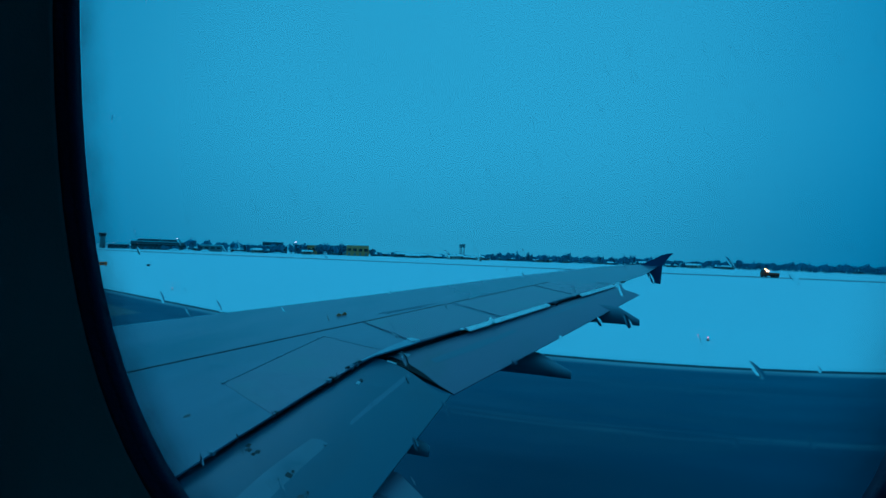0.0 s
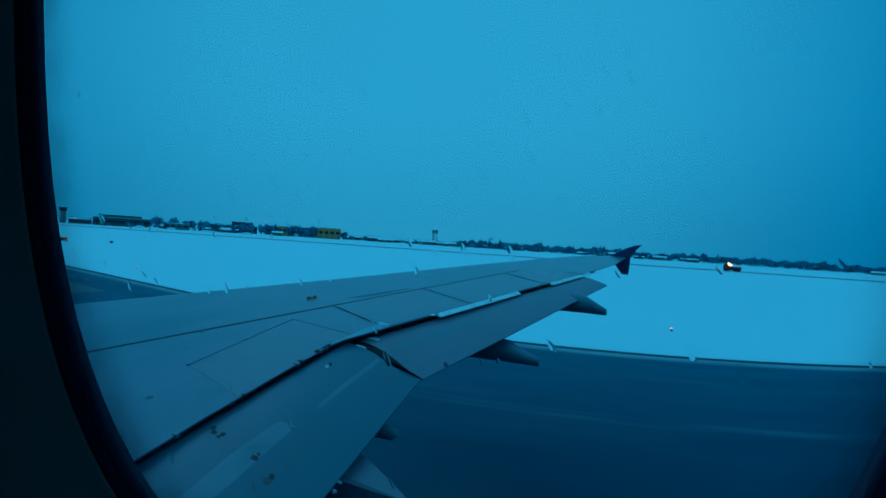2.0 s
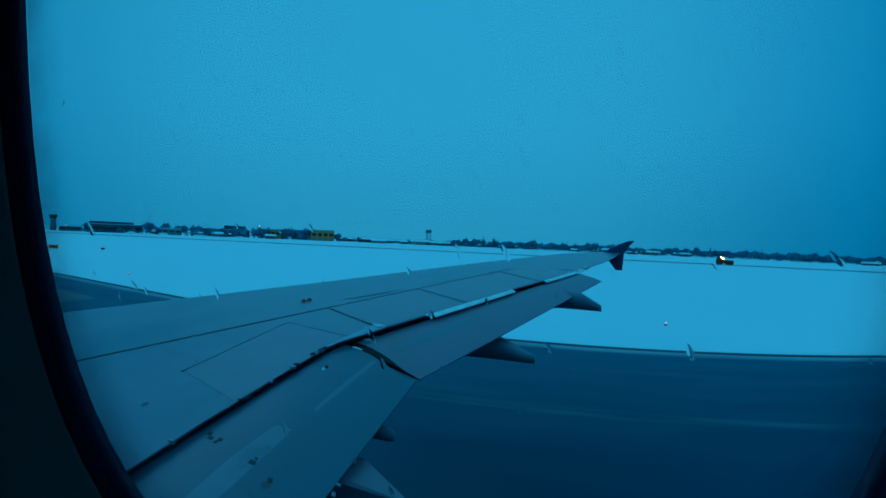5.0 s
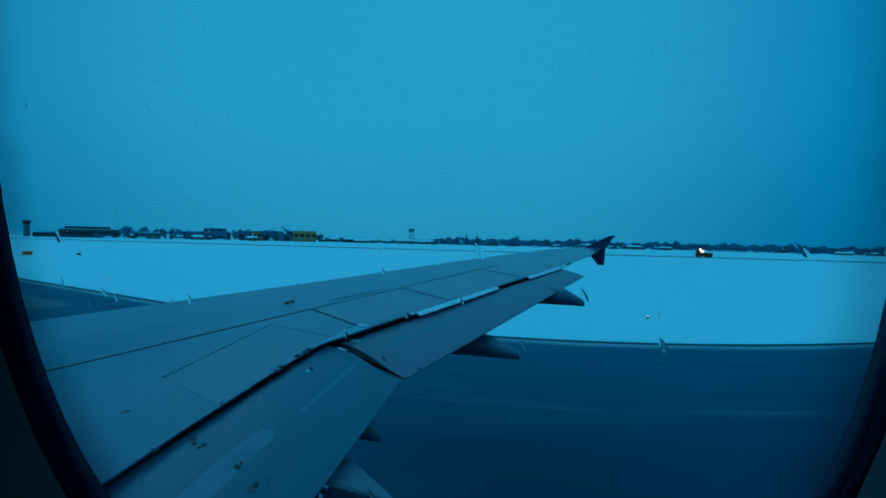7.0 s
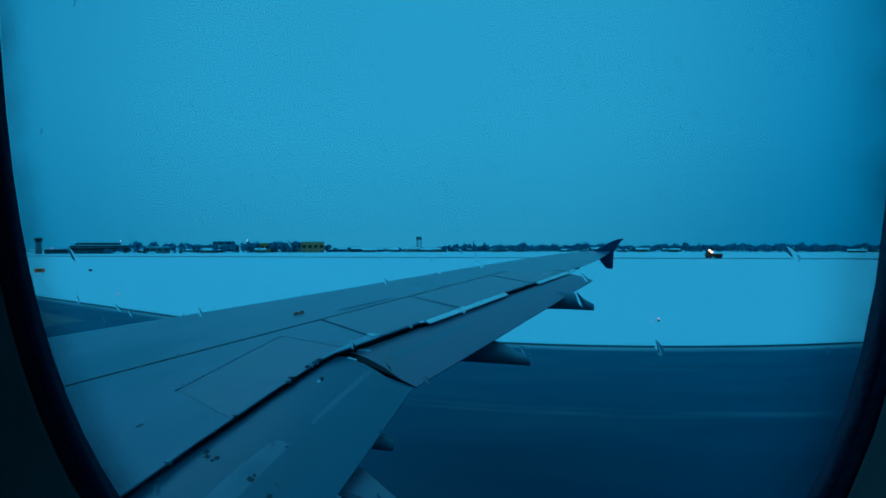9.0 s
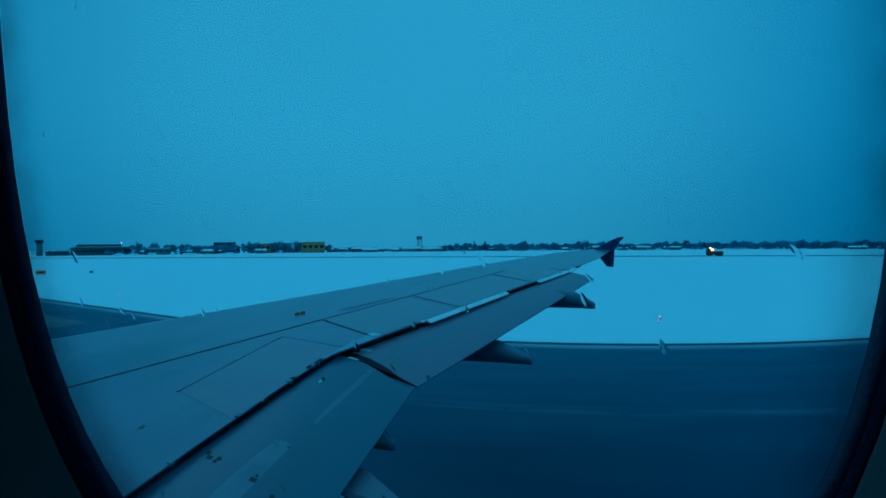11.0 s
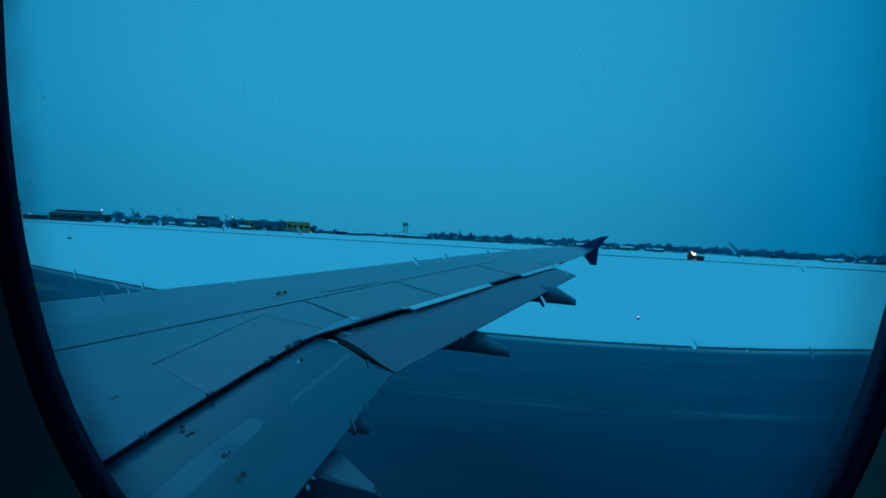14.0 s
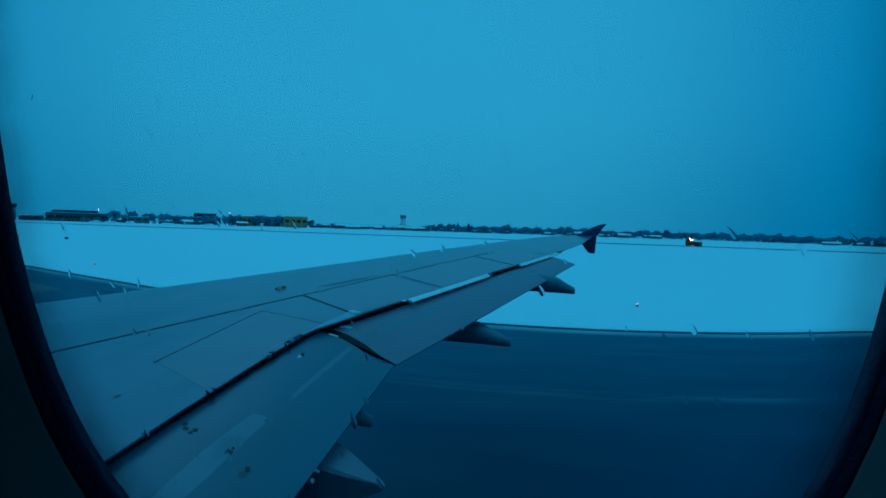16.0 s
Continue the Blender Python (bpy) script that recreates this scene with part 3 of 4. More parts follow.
def on_outer(x, y):
    a, b = outer(y, 0.0), outer(y, 1.0)
    return outer(y, (x - a[0]) / (b[0] - a[0]))[1]


part("worn_band", plate([(-2.312, 3.429), (-2.25, 3.475), (-2.192, 3.463), (-2.178, 3.2), (-2.163, 2.992), (-2.142, 2.75), (-2.134, 2.547), (-2.122, 2.2), (-2.112, 1.2), (-2.235, 1.2), (-2.248, 2.2), (-2.262, 2.416), (-2.29, 2.7), (-2.308, 2.882), (-2.316, 3.15)], 0.0010, 0.002, on_inner), PATCH, flap_in, "lighter worn paint band")
part("worn_band", plate([(-2.237, 5.03), (-2.279, 5.05), (-2.270, 4.6), (-2.262, 4.3), (-2.235, 3.85), (-2.201, 3.808), (-2.208, 4.0), (-2.214, 4.32), (-2.226, 4.7)], 0.0010, 0.002, on_inner), STREAK, flap_in, "lighter worn paint band")
part("worn_band", plate([(-2.150, 5.50), (-2.225, 5.53), (-2.09, 5.95), (-1.987, 6.286), (-1.83, 6.76), (-1.672, 7.24), (-1.640, 7.15), (-1.76, 6.68), (-1.895, 6.22), (-2.02, 5.85)], 0.0010, 0.002, on_outer), STREAK, flap_out, "lighter worn paint band")
part("worn_band", plate([(-1.44, 7.95), (-1.47, 7.97), (-1.20, 8.9), (-0.95, 9.75), (-0.93, 9.7), (-1.16, 8.85)], 0.0010, 0.002, on_outer), STREAK, flap_out, "lighter worn paint band")
for x, y, w, d, turn in ((-2.566, 3.040, 0.014, 0.020, 0.3), (-2.531, 3.004, 0.017, 0.018, 0.2), (-2.476, 3.030, 0.016, 0.018, 0.4), (-2.480, 2.990, 0.011, 0.013, 0.1), (-2.186, 2.994, 0.022, 0.022, 0.2), (-2.189, 3.040, 0.010, 0.014, 0.6), (-2.012, 2.945, 0.016, 0.022, 0.5)):
    part("drain_plate", plate(rect(x, y, w, d, turn), 0.002, 0.003, on_inner), SEAL, flap_in, "small dark drain plate")
part("stain_plate", plate([(-2.008 + 0.030 * math.cos(a), 2.892 + 0.034 * math.sin(a)) for a in (0.2, 1.0, 1.7, 2.6, 3.3, 4.1, 5.0, 5.7)], 0.001, 0.002, on_inner), STAIN, flap_in, "dull brown stained spot")
part("rivet_plate", plate(rect(-2.203, 3.447, 0.012, 0.016, 0.3), 0.006, 0.008, on_inner), STREAK, flap_in, "small pale plate at the band's end")
part("tab", plate(rect(-2.508, 4.440, 0.013, 0.030, 0.2), 0.006, 0.008, on_inner), PALE, flap_in, "small white tab")
part("tab", plate(rect(-2.512, 4.510, 0.014, 0.022, 0.5), 0.008, 0.010, on_inner), COVE, flap_in, "small dark clip beside the tab")
part("tab", plate([(-2.552, 5.10), (-2.535, 5.125), (-2.45, 5.14), (-2.462, 5.115)], 0.008, 0.010, on_inner), WHITE, flap_in, "narrow white tab at the flap end")
part("tab", plate([(-2.545, 5.345), (-2.535, 5.39), (-2.428, 5.442), (-2.432, 5.372)], 0.008, 0.012, on_outer), PALE, flap_out, "small light tab at the flap end")
for x, y, w, d in ((-1.690, 3.26, 0.016, 0.012), (-1.672, 3.16, 0.012, 0.02)):
    part("edge_tab", plate(rect(x, y, w, d, 0.4), 0.002, 0.010, on_inner), FAIRING, flap_in, "ragged tab on the flap's rear edge")

# tie-down fitting on the wing: two small loops on a base
bm = plate(rect(-3.872, 6.33, 0.022, 0.075, -0.35), 0.006, 0.012)
for y in (6.29, 6.375):
    base = Vector((-3.885 + 0.36 * (y - 6.29), y, upper(-3.87, y)))
    arc = [base + Vector((0.010 * math.cos(a), 0.028 * math.cos(a), 0.002 + 0.024 * math.sin(a))) for a in (0, 0.6, 1.2, 1.9, 2.5, 3.14)]
    for p, q in zip(arc, arc[1:]):
        add_rod(bm, p, q, 0.011, 0.011, 8)
part("tie_down_fitting", bm, YELLOW_FIT, wing, "chipped yellow tie-down fitting")
part("stain_plate", plate([(-3.178 + 0.020 * math.cos(a), 3.08 + 0.032 * math.sin(a)) for a in (0.1, 0.9, 1.7, 2.4, 3.3, 4.2, 4.8, 5.6)], 0.0015, 0.003), STAIN, wing, "dull stained spot")


def fairing(y, tip, crest, length, half, mat=FAIRING):
    """A canoe-shaped flap track fairing that ends in a blunt tail."""
    loops = []
    for u in (0.0, 0.12, 0.35, 0.6, 0.8, 0.93, 1.0):
        x = tip[0] - length * (1 - u)
        low = tip[1] - 0.06 + 0.02 * math.sin(math.pi * u) - 0.03 * (1 - u)
        knee = crest[0]
        if x < knee:
            high = crest[1]
        else:
            high = crest[1] + (tip[1] + 0.045 - crest[1]) * (x - knee) / (tip[0] - knee)
        w = half * (0.25 + 0.75 * math.sin(math.pi * min(1, 0.15 + u * 0.75)) ** 0.7) * (1.0 if u < 1 else 0.6)
        if u == 0.0:
            w, low = half * 0.3, high - 0.08
        loops.append([(x, y + w * math.cos(a), (high + low) / 2 + (high - low) / 2 * math.sin(a)) for a in (0.1, 0.8, 1.35, 1.79, 2.34, 3.04, 3.9, 4.5, 4.92, 5.5)])
    return loft(loops)


for y, tip, crest, length, half in ((7.2, (-0.91, EYE - 1.52), (-1.42, EYE - 1.24), 2.2, 0.17), (9.6, (-0.12, EYE - 1.03), (-0.52, EYE - 0.76), 1.7, 0.14), (4.5, (-1.80, EYE - 1.77), (-2.0, EYE - 1.66), 2.0, 0.12)):
    part("flap_track_fairing", fairing(y, tip, crest, length, half), FAIRING, plane, "dark canoe-shaped flap track fairing", smooth=True)

# inner fairing with a flat top that runs out to a point behind the flap
loops = []
for x, yi, yo, zt, zb in ((-3.7, 3.62, 3.74, -1.80, -1.90), (-3.0, 3.50, 3.86, -1.72, -2.12), (-2.3, 3.46, 3.90, -1.72, -2.2), (-1.80, 3.48, 3.91, -1.745, -2.13), (-1.60, 3.545, 3.81, -1.815, -2.06), (-1.40, 3.655, 3.735, -1.905, -1.98), (-1.365, 3.685, 3.71, -1.925, -1.955)):
    w, h = (yo - yi) * 0.06, (zt - zb) * 0.08
    loops.append([(x, y, EYE + z) for y, z in ((yi, zt - h), (yi + w, zt), (yo - w, zt), (yo, zt - h), (yo - 2 * w, zb + h), (yo - 4 * w, zb), (yi + 4 * w, zb), (yi + 2 * w, zb + h))])
part("flap_track_fairing", loft(loops), FLAP, plane, "grey flat-topped fairing with a pointed tail")

# wingtip fence
outline = [(-0.20, -0.09), (0.05, 0.03), (0.28, 0.16), (0.42, 0.21), (0.56, 0.22), (0.45, 0.10), (0.31, -0.09), (0.30, -0.3), (0.28, -0.56), (0.12, -0.55), (0.0, -0.40), (-0.09, -0.26)]
bm = loft([[(x, 14.58, EYE + z) for x, z in outline], [(x * 1.0, 14.63, EYE + z) for x, z in outline]])
part("wingtip_fence", bm, FENCE, plane, "dark blue wingtip fence above and below the tip")

# ---- fuselage and cabin wall around the seat ----
WX, WZ, WA, WB, WN, WK = -0.0681, EYE + 0.0901, 0.1286, 0.2011, 2.6418, -0.075   # middle, half width and height, roundness, lean


def oval(y, rim, n=72):
    """A loop rim metres outside the clear opening; the surround is narrower on its forward side."""
    pts = []
    for i in range(n):
        a = 2 * math.pi * (i + 0.5) / n
        c, s = math.cos(a), math.sin(a)
        grow = rim * (1 - 0.45 * min(max(c * 1.6, 0.0), 1.0)) if rim > 0 else rim
        h = (WB + grow) * math.copysign(abs(s) ** (2 / WN), s)
        pts.append((WX + WK * h + (WA + grow) * math.copysign(abs(c) ** (2 / WN), c), y, WZ + h))
    return pts


def frame_rect(y, x0, x1, z0, z1, n=72):
    pts = []
    for i in range(n):
        a = 2 * math.pi * (i + 0.5) / n
        c, s = math.cos(a), math.sin(a)
        k = 1 / max(abs(c), abs(s))
        pts.append(((x0 + x1) / 2 + (x1 - x0) / 2 * c * k, y, (z0 + z1) / 2 + (z1 - z0) / 2 * s * k))
    return pts


PX0, PX1, PZ0, PZ1 = -0.48, 0.36, EYE - 0.36, EYE + 0.66
part("cabin_wall", loft([frame_rect(0.125, PX0, PX1, PZ0, PZ1), frame_rect(0.03, PX0, PX1, PZ0, PZ1), oval(0.030, 0.085), oval(0.034, 0.070), oval(0.060, 0.045), oval(0.097, 0.024), oval(0.1256, 0.0082), oval(0.1280, 0.0068), oval(0.1286, 0.0065), oval(0.1320, 0.0064)], False), LINER, plane, "dark moulded plastic window surround", smooth=True)
part("window_seal", loft([oval(0.139, 0.0115), oval(0.1302, 0.0080), oval(0.1293, 0.0066), oval(0.1297, 0.0056), oval(0.1312, 0.0038), oval(0.1314, 0.0035), oval(0.1315, 0.0032), oval(0.1325, 0.0021), oval(0.135, 0.0), oval(0.1362, 0.0045), oval(0.139, 0.0105), oval(0.139, 0.0115)], False), RUBBER, plane, "black rubber window seal", smooth=True)
pane = part("window_pane", loft([oval(0.1378, 0.0075), oval(0.1403, 0.0075)]), PANE, plane, "clear acrylic cabin window pane")
pane.visible_shadow = False
for x, z, ln in ((-0.165, 0.083, 0.0016), (-0.168, 0.088, 0.0010), (-0.180, 0.041, 0.0012)):
    bm = bmesh.new()
    m = Matrix.Translation((x, 0.1376, EYE + z)) @ Matrix.Rotation(0.15, 4, "Y") @ Matrix.Diagonal((0.0003, 0.0001, ln, 1))
    bmesh.ops.create_uvsphere(bm, u_segments=8, v_segments=6, radius=1.0, matrix=m)
    part("smudge", bm, SMUDGE, pane, "faint grey smudge on the pane", smooth=True)
# added film that darkens the pane's rim like a vignette
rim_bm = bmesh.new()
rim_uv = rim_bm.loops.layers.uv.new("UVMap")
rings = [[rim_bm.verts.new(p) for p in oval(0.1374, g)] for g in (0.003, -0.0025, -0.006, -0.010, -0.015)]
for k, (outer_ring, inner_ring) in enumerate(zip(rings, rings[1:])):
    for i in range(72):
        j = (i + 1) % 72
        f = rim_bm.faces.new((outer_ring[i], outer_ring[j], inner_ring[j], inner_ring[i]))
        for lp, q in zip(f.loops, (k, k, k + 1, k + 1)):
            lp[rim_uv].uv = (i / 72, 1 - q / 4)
rim = part("grime_rim", rim_bm, EDGE_DIMMING, pane, "added dark film imitating a vignette round the pane's edge", smooth=True)
rim.visible_shadow = False
part("outer_window_frame", loft([frame_rect(0.142, PX0, PX1, PZ0, PZ1), oval(0.142, 0.026), oval(0.170, 0.11), frame_rect(0.171, PX0, PX1, PZ0, PZ1)], False), HULL, plane, "painted fuselage skin round the window")

half = math.asin(0.51 / 1.987)
ring = [(0.17, 0.66), (0.17, -0.36)]
for i in range(1, 32):
    a = -half - (2 * math.pi - 2 * half) * i / 32
    ring.append((-1.75 + 1.987 * math.cos(a), 0.15 + 1.987 * math.sin(a)))
centre = Vector((-1.75, 0.15))
bm = bmesh.new()
X0, X1 = -16.0, 13.0
for i in range(len(ring)):
    a, b = Vector(ring[i]), Vector(ring[(i + 1) % len(ring)])
    ai, bi = a + (centre - a).normalized() * 0.045, b + (centre - b).normalized() * 0.045
    spans = [(X0, PX0), (PX1, X1)] if i == 0 else [(X0, X1)]
    for x0, x1 in spans:
        loft([[(x0, p.x, EYE + p.y) for p in (a, b, bi, ai)], [(x1, p.x, EYE + p.y) for p in (a, b, bi, ai)]], True, bm)
for x in (X0, X1):
    loft([[(x + s, p[0], EYE + p[1]) for p in ring] for s in (-0.02, 0.02)], True, bm)
part("fuselage", bm, HULL, plane, "pale fuselage shell")
part("cabin_floor", box(X0 + 0.1, X1 - 0.1, -3.3, -0.2, EYE - 1.05, EYE - 1.0), COVE, plane, "dark cabin floor")


# main landing gear under the wing root carries the aircraft
def gear(x, y, top, r):
    g = part("landing_gear", rod((x, y, top), (x, y, r), 0.09, 0.07, 12), STEEL, plane, "steel landing gear leg")
    part("axle", rod((x, y - 0.45, r), (x, y + 0.45, r), 0.06, 0.06, 10), STEEL, g)
    for s in (-0.32, 0.32):
        bm = rod((x, y + s - 0.17, r), (x, y + s + 0.17, r), r, r, 28)
        part("tyre", bm, TYRE, g, "black tyre on wet asphalt")


gear(-4.2, 1.5, EYE - 1.9, 0.55)
gear(-4.2, -5.0, EYE - 1.9, 0.55)
gear(-13.5, -1.75, EYE - 2.2, 0.4)

# rain on the outside of the pane: shallow clear drops with tails drawn out by the airflow
def add_drop(bm, x, z, w, length, lean, rise):
    """A shallow dome on the pane, widest at its head and narrowing to a tail."""
    c, s = math.cos(lean), math.sin(lean)
    foot = 0.1404
    rings = []
    sides = 14
    for r, h in ((1.0, 0.0), (0.88, 0.14), (0.7, 0.44), (0.48, 0.74), (0.24, 0.94)):
        ring = []
        for k in range(sides):
            a = 2 * math.pi * k / sides
            u, v = r * math.cos(a), r * math.sin(a)
            broad = 0.64 - 0.36 * v
            across, along = w * u * broad, length * (v - 0.25 * v * v)
            ring.append(bm.verts.new((x + across * c + along * s, foot + rise * h * broad, z - across * s + along * c)))
        rings.append(ring)
    for lo, hi in zip(rings, rings[1:]):
        for k in range(sides):
            j = (k + 1) % sides
            bm.faces.new((hi[k], hi[j], lo[j], lo[k]))
    bm.faces.new(rings[-1][::-1])
    bm.faces.new([bm.verts.new(v.co) for v in rings[0]])


random.seed(21)
bm = bmesh.new()
taken = []
for k in range(900):
    x = WX + random.uniform(-0.98, 0.98) * WA
    z = EYE + random.uniform(-0.085, 0.05)
    w = random.choice((0.0004, 0.0006, 0.0008, 0.0010, 0.0012))
    lean = -radians(random.gauss(30, 8))
    length = w * random.uniform(1.6, 3.4)
    rise = w * random.uniform(0.02, 0.05)
    if len(taken) > 320 or (abs(x - WX - WK * (z - WZ)) / WA) ** WN + (abs(z - WZ) / WB) ** WN > 0.95:
        continue
    if any(math.hypot(x - a, z - b) < 1.3 * (length + c) for a, b, c in taken):
        continue
    taken.append((x, z, length))
    add_drop(bm, x, z, w, length, lean, rise)
drops = mesh_object("raindrops", bm, WATER, True, False)
tagged(drops, "clear slanting raindrops clinging to the outside of the window", "raindrops", kind="stuff")

# ---- distant things ----
def polar(az, dist):
    return dist * math.sin(radians(az)), dist * math.cos(radians(az))


random.seed(11)


def conifer(height):
    t = thing("conifer_tree", "dark snow-dusted conifer at the airfield edge", "tree", group="trees along the airfield edge")
    part("trunk", rod((0, 0, 0), (0, 0, height * 0.9), 0.18, 0.03, 6), BARK, t)
    bm = bmesh.new()
    tiers = int(height * 1.5)
    for k in range(tiers):
        z = height * (0.10 + 0.88 * k / tiers)
        r = height * 0.24 * (1 - k / tiers) ** 0.85 + 0.2
        for q in range(9):
            a = 2 * math.pi * (q + random.random() * 0.8) / 9
            rr = r * random.uniform(0.6, 1.1)
            c, s = math.cos(a), math.sin(a)
            p0, p1 = Vector((0, 0, z + 0.5)), Vector((rr * c, rr * s, z - 0.15 * rr))
            sd = Vector((-s, c, 0)) * rr * 0.32
            mid = p0.lerp(p1, 0.6)
            vs = [bm.verts.new(p) for p in (p0, mid + sd, p1, mid - sd, mid + Vector((0, 0, -0.35)))]
            for f in ((0, 1, 4), (1, 2, 4), (2, 3, 4), (3, 0, 4), (0, 3, 1), (1, 3, 2)):
                bm.faces.new([vs[v] for v in f])
    part("crown", bm, NEEDLES, t)
    return t


def broadleaf(height):
    t = thing("bare_tree", "leafless winter tree with a dense twiggy crown", "tree", group="trees along the airfield edge")
    part("trunk", rod((0, 0, 0), (0, 0, height * 0.45), 0.22, 0.12, 7), BARK, t)
    bm = bmesh.new()
    tw = bmesh.new()
    for q in range(9):
        a, up = random.uniform(0, 6.28), random.uniform(0.3, 1.0)
        p0 = Vector((0, 0, height * random.uniform(0.2, 0.45)))
        p1 = Vector((math.cos(a) * height * 0.3 * (1.1 - up * 0.7), math.sin(a) * height * 0.3 * (1.1 - up * 0.7), height * (0.45 + 0.5 * up)))
        add_rod(bm, p0, p1, 0.09, 0.02, 5)
        for k in range(46):
            c = p0.lerp(p1, random.uniform(0.35, 1.1)) + Vector([random.gauss(0, height * 0.075) for _ in range(3)])
            e = Vector([random.gauss(0, 0.5) for _ in range(3)])
            f = Vector([random.gauss(0, 0.35) for _ in range(3)])
            tw.faces.new([tw.verts.new(c + d) for d in (e, f, -e, -f)])
    part("limbs", bm, BARK, t)
    part("crown", tw, TWIGS, t)
    return t


tree_kinds = [conifer(7.5), conifer(9.5), conifer(6.0), broadleaf(7.0), broadleaf(9.0), broadleaf(6.0)]


def plant(az, dist, kind, s=1.0):
    x, y = polar(az, dist)
    t = copy_thing(tree_kinds[kind], pose(x, y, 0.05, 0, 0, random.uniform(0, 360)))
    t.scale = (s * random.uniform(0.9, 1.3), s * random.uniform(0.9, 1.3), s)
    return t


def house(az, dist, w, d, h, mat, roof_h=1.8):
    x, y = polar(az, dist)
    t = thing("house", "low house with a snow-covered roof beyond the airfield", "house", (x, y, 0.05), -az + random.uniform(-25, 25), group="houses beyond the airfield")
    part("wall", box(-w / 2, w / 2, -d / 2, d / 2, 0, h), mat, t)
    o = 0.5
    bm = loft([[(sx * (w / 2 + o), -d / 2 - o, h - 0.05), (sx * (w / 2 + o), 0, h + roof_h), (sx * (w / 2 + o), d / 2 + o, h - 0.05)] for sx in (-1, 1)])
    part("roof", bm, SNOW, t, "snow-covered pitched roof")
    for k in (-0.3, 0.05, 0.32):
        part("window", box(w * k - 0.6, w * k + 0.6, -d / 2 - 0.05, -d / 2 + 0.05, h * 0.35, h * 0.8), PANES, t)
    part("chimney", box(w * 0.2, w * 0.2 + 0.7, 0.3, 1.0, h, h + roof_h + 0.7), GREYWALL, t)
    return t


def far_woods(az0, az1, step, near, far, low, high):
    """A belt of wood behind the single trees, too dense to count."""
    verts, faces, slots = [], [], []
    mats = [BARK, TWIGS, NEEDLES]
    az = az0
    while az < az1:
        x, y = polar(az, random.uniform(near, far))
        s = random.uniform(low, high)
        m = pose(x, y, 0.05, 0, 0, random.uniform(0, 360)) @ Matrix.Diagonal((s * 1.15, s * 1.15, s, 1))
        for piece in random.choice((tree_kinds[2], tree_kinds[3], tree_kinds[4], tree_kinds[5])).children:
            at = len(verts)
            verts.extend(m @ v.co for v in piece.data.vertices)
            faces.extend([at + i for i in p.vertices] for p in piece.data.polygons)
            slots.extend([mats.index(piece.data.materials[0])] * len(piece.data.polygons))
        az += random.uniform(0.6, 1.4) * step
    me = bpy.data.meshes.new("far_woods")
    me.from_pydata(verts, [], faces)
    for mat in mats:
        me.materials.append(mat)
    me.polygons.foreach_set("material_index", slots)
    return tagged(new("far_woods", me), "dark belt of leafless winter wood beyond the airfield", "woods", kind="stuff")


far_woods(-16.3, 27, 0.16, 560, 640, 0.55, 0.85)

# tree line and houses, from the water tower round to the right
az = -16.5
while az < 27:
    d = random.uniform(485, 600)
    plant(az, d, random.choice((0, 1, 2, 2, 3, 4, 5, 3, 4)), random.uniform(0.6, 1.2) * (0.85 if az < 1 else 0.78) * (1 + 0.35 * noise.noise(Vector((az * 0.7, 3, 0)))))
    az += random.uniform(0.05, 0.17)
for i in range(26):
    a = -17 + 43 * random.random()
    house(a, random.uniform(482, 600), random.uniform(5, 13), random.uniform(6, 10), random.uniform(1.4, 2.8), WALLS, random.uniform(0.7, 1.5))
# low settlement between yellow halls and water tower
for i in range(22):
    a = -28.3 + 12 * (i + random.random() * 0.9) / 22
    house(a, random.uniform(500, 620), random.uniform(6, 15), random.uniform(6, 9), random.uniform(2.0, 3.2), random.choice((WALLS, DARKWALL)), random.uniform(0.9, 1.9))
for i in range(46):
    plant(-28.3 + 12 * random.random(), random.uniform(520, 640), random.choice((2, 5, 3, 4)), random.uniform(0.35, 0.7))
for i in range(14):
    plant(random.uniform(-34.4, -31.4), random.uniform(500, 530), random.choice((3, 4, 1, 4)), random.uniform(0.9, 1.2))
for i in range(4):
    plant(random.uniform(-29.2, -28.3), random.uniform(500, 520), random.choice((3, 5)), random.uniform(0.8, 1.0))
for i in range(60):
    plant(random.uniform(-46.5, -35.2), random.uniform(478, 560), random.choice((0, 2, 3, 4, 5, 4)), random.uniform(0.65, 1.15))
for i in range(12):
    plant(random.uniform(-51.5, -46.5), random.uniform(478, 492), random.choice((2, 3, 5)), random.uniform(0.3, 0.55))
for i in range(7):
    house(random.uniform(-46, -35), random.uniform(485, 520), random.uniform(6, 10), random.uniform(6, 9), random.uniform(1.8, 2.8), random.choice((WALLS, DARKWALL)), random.uniform(0.9, 1.8))
for i in range(8):
    plant(random.uniform(-58, -51.5), random.uniform(520, 600), random.choice((2, 3, 5)), random.uniform(0.4, 0.7))


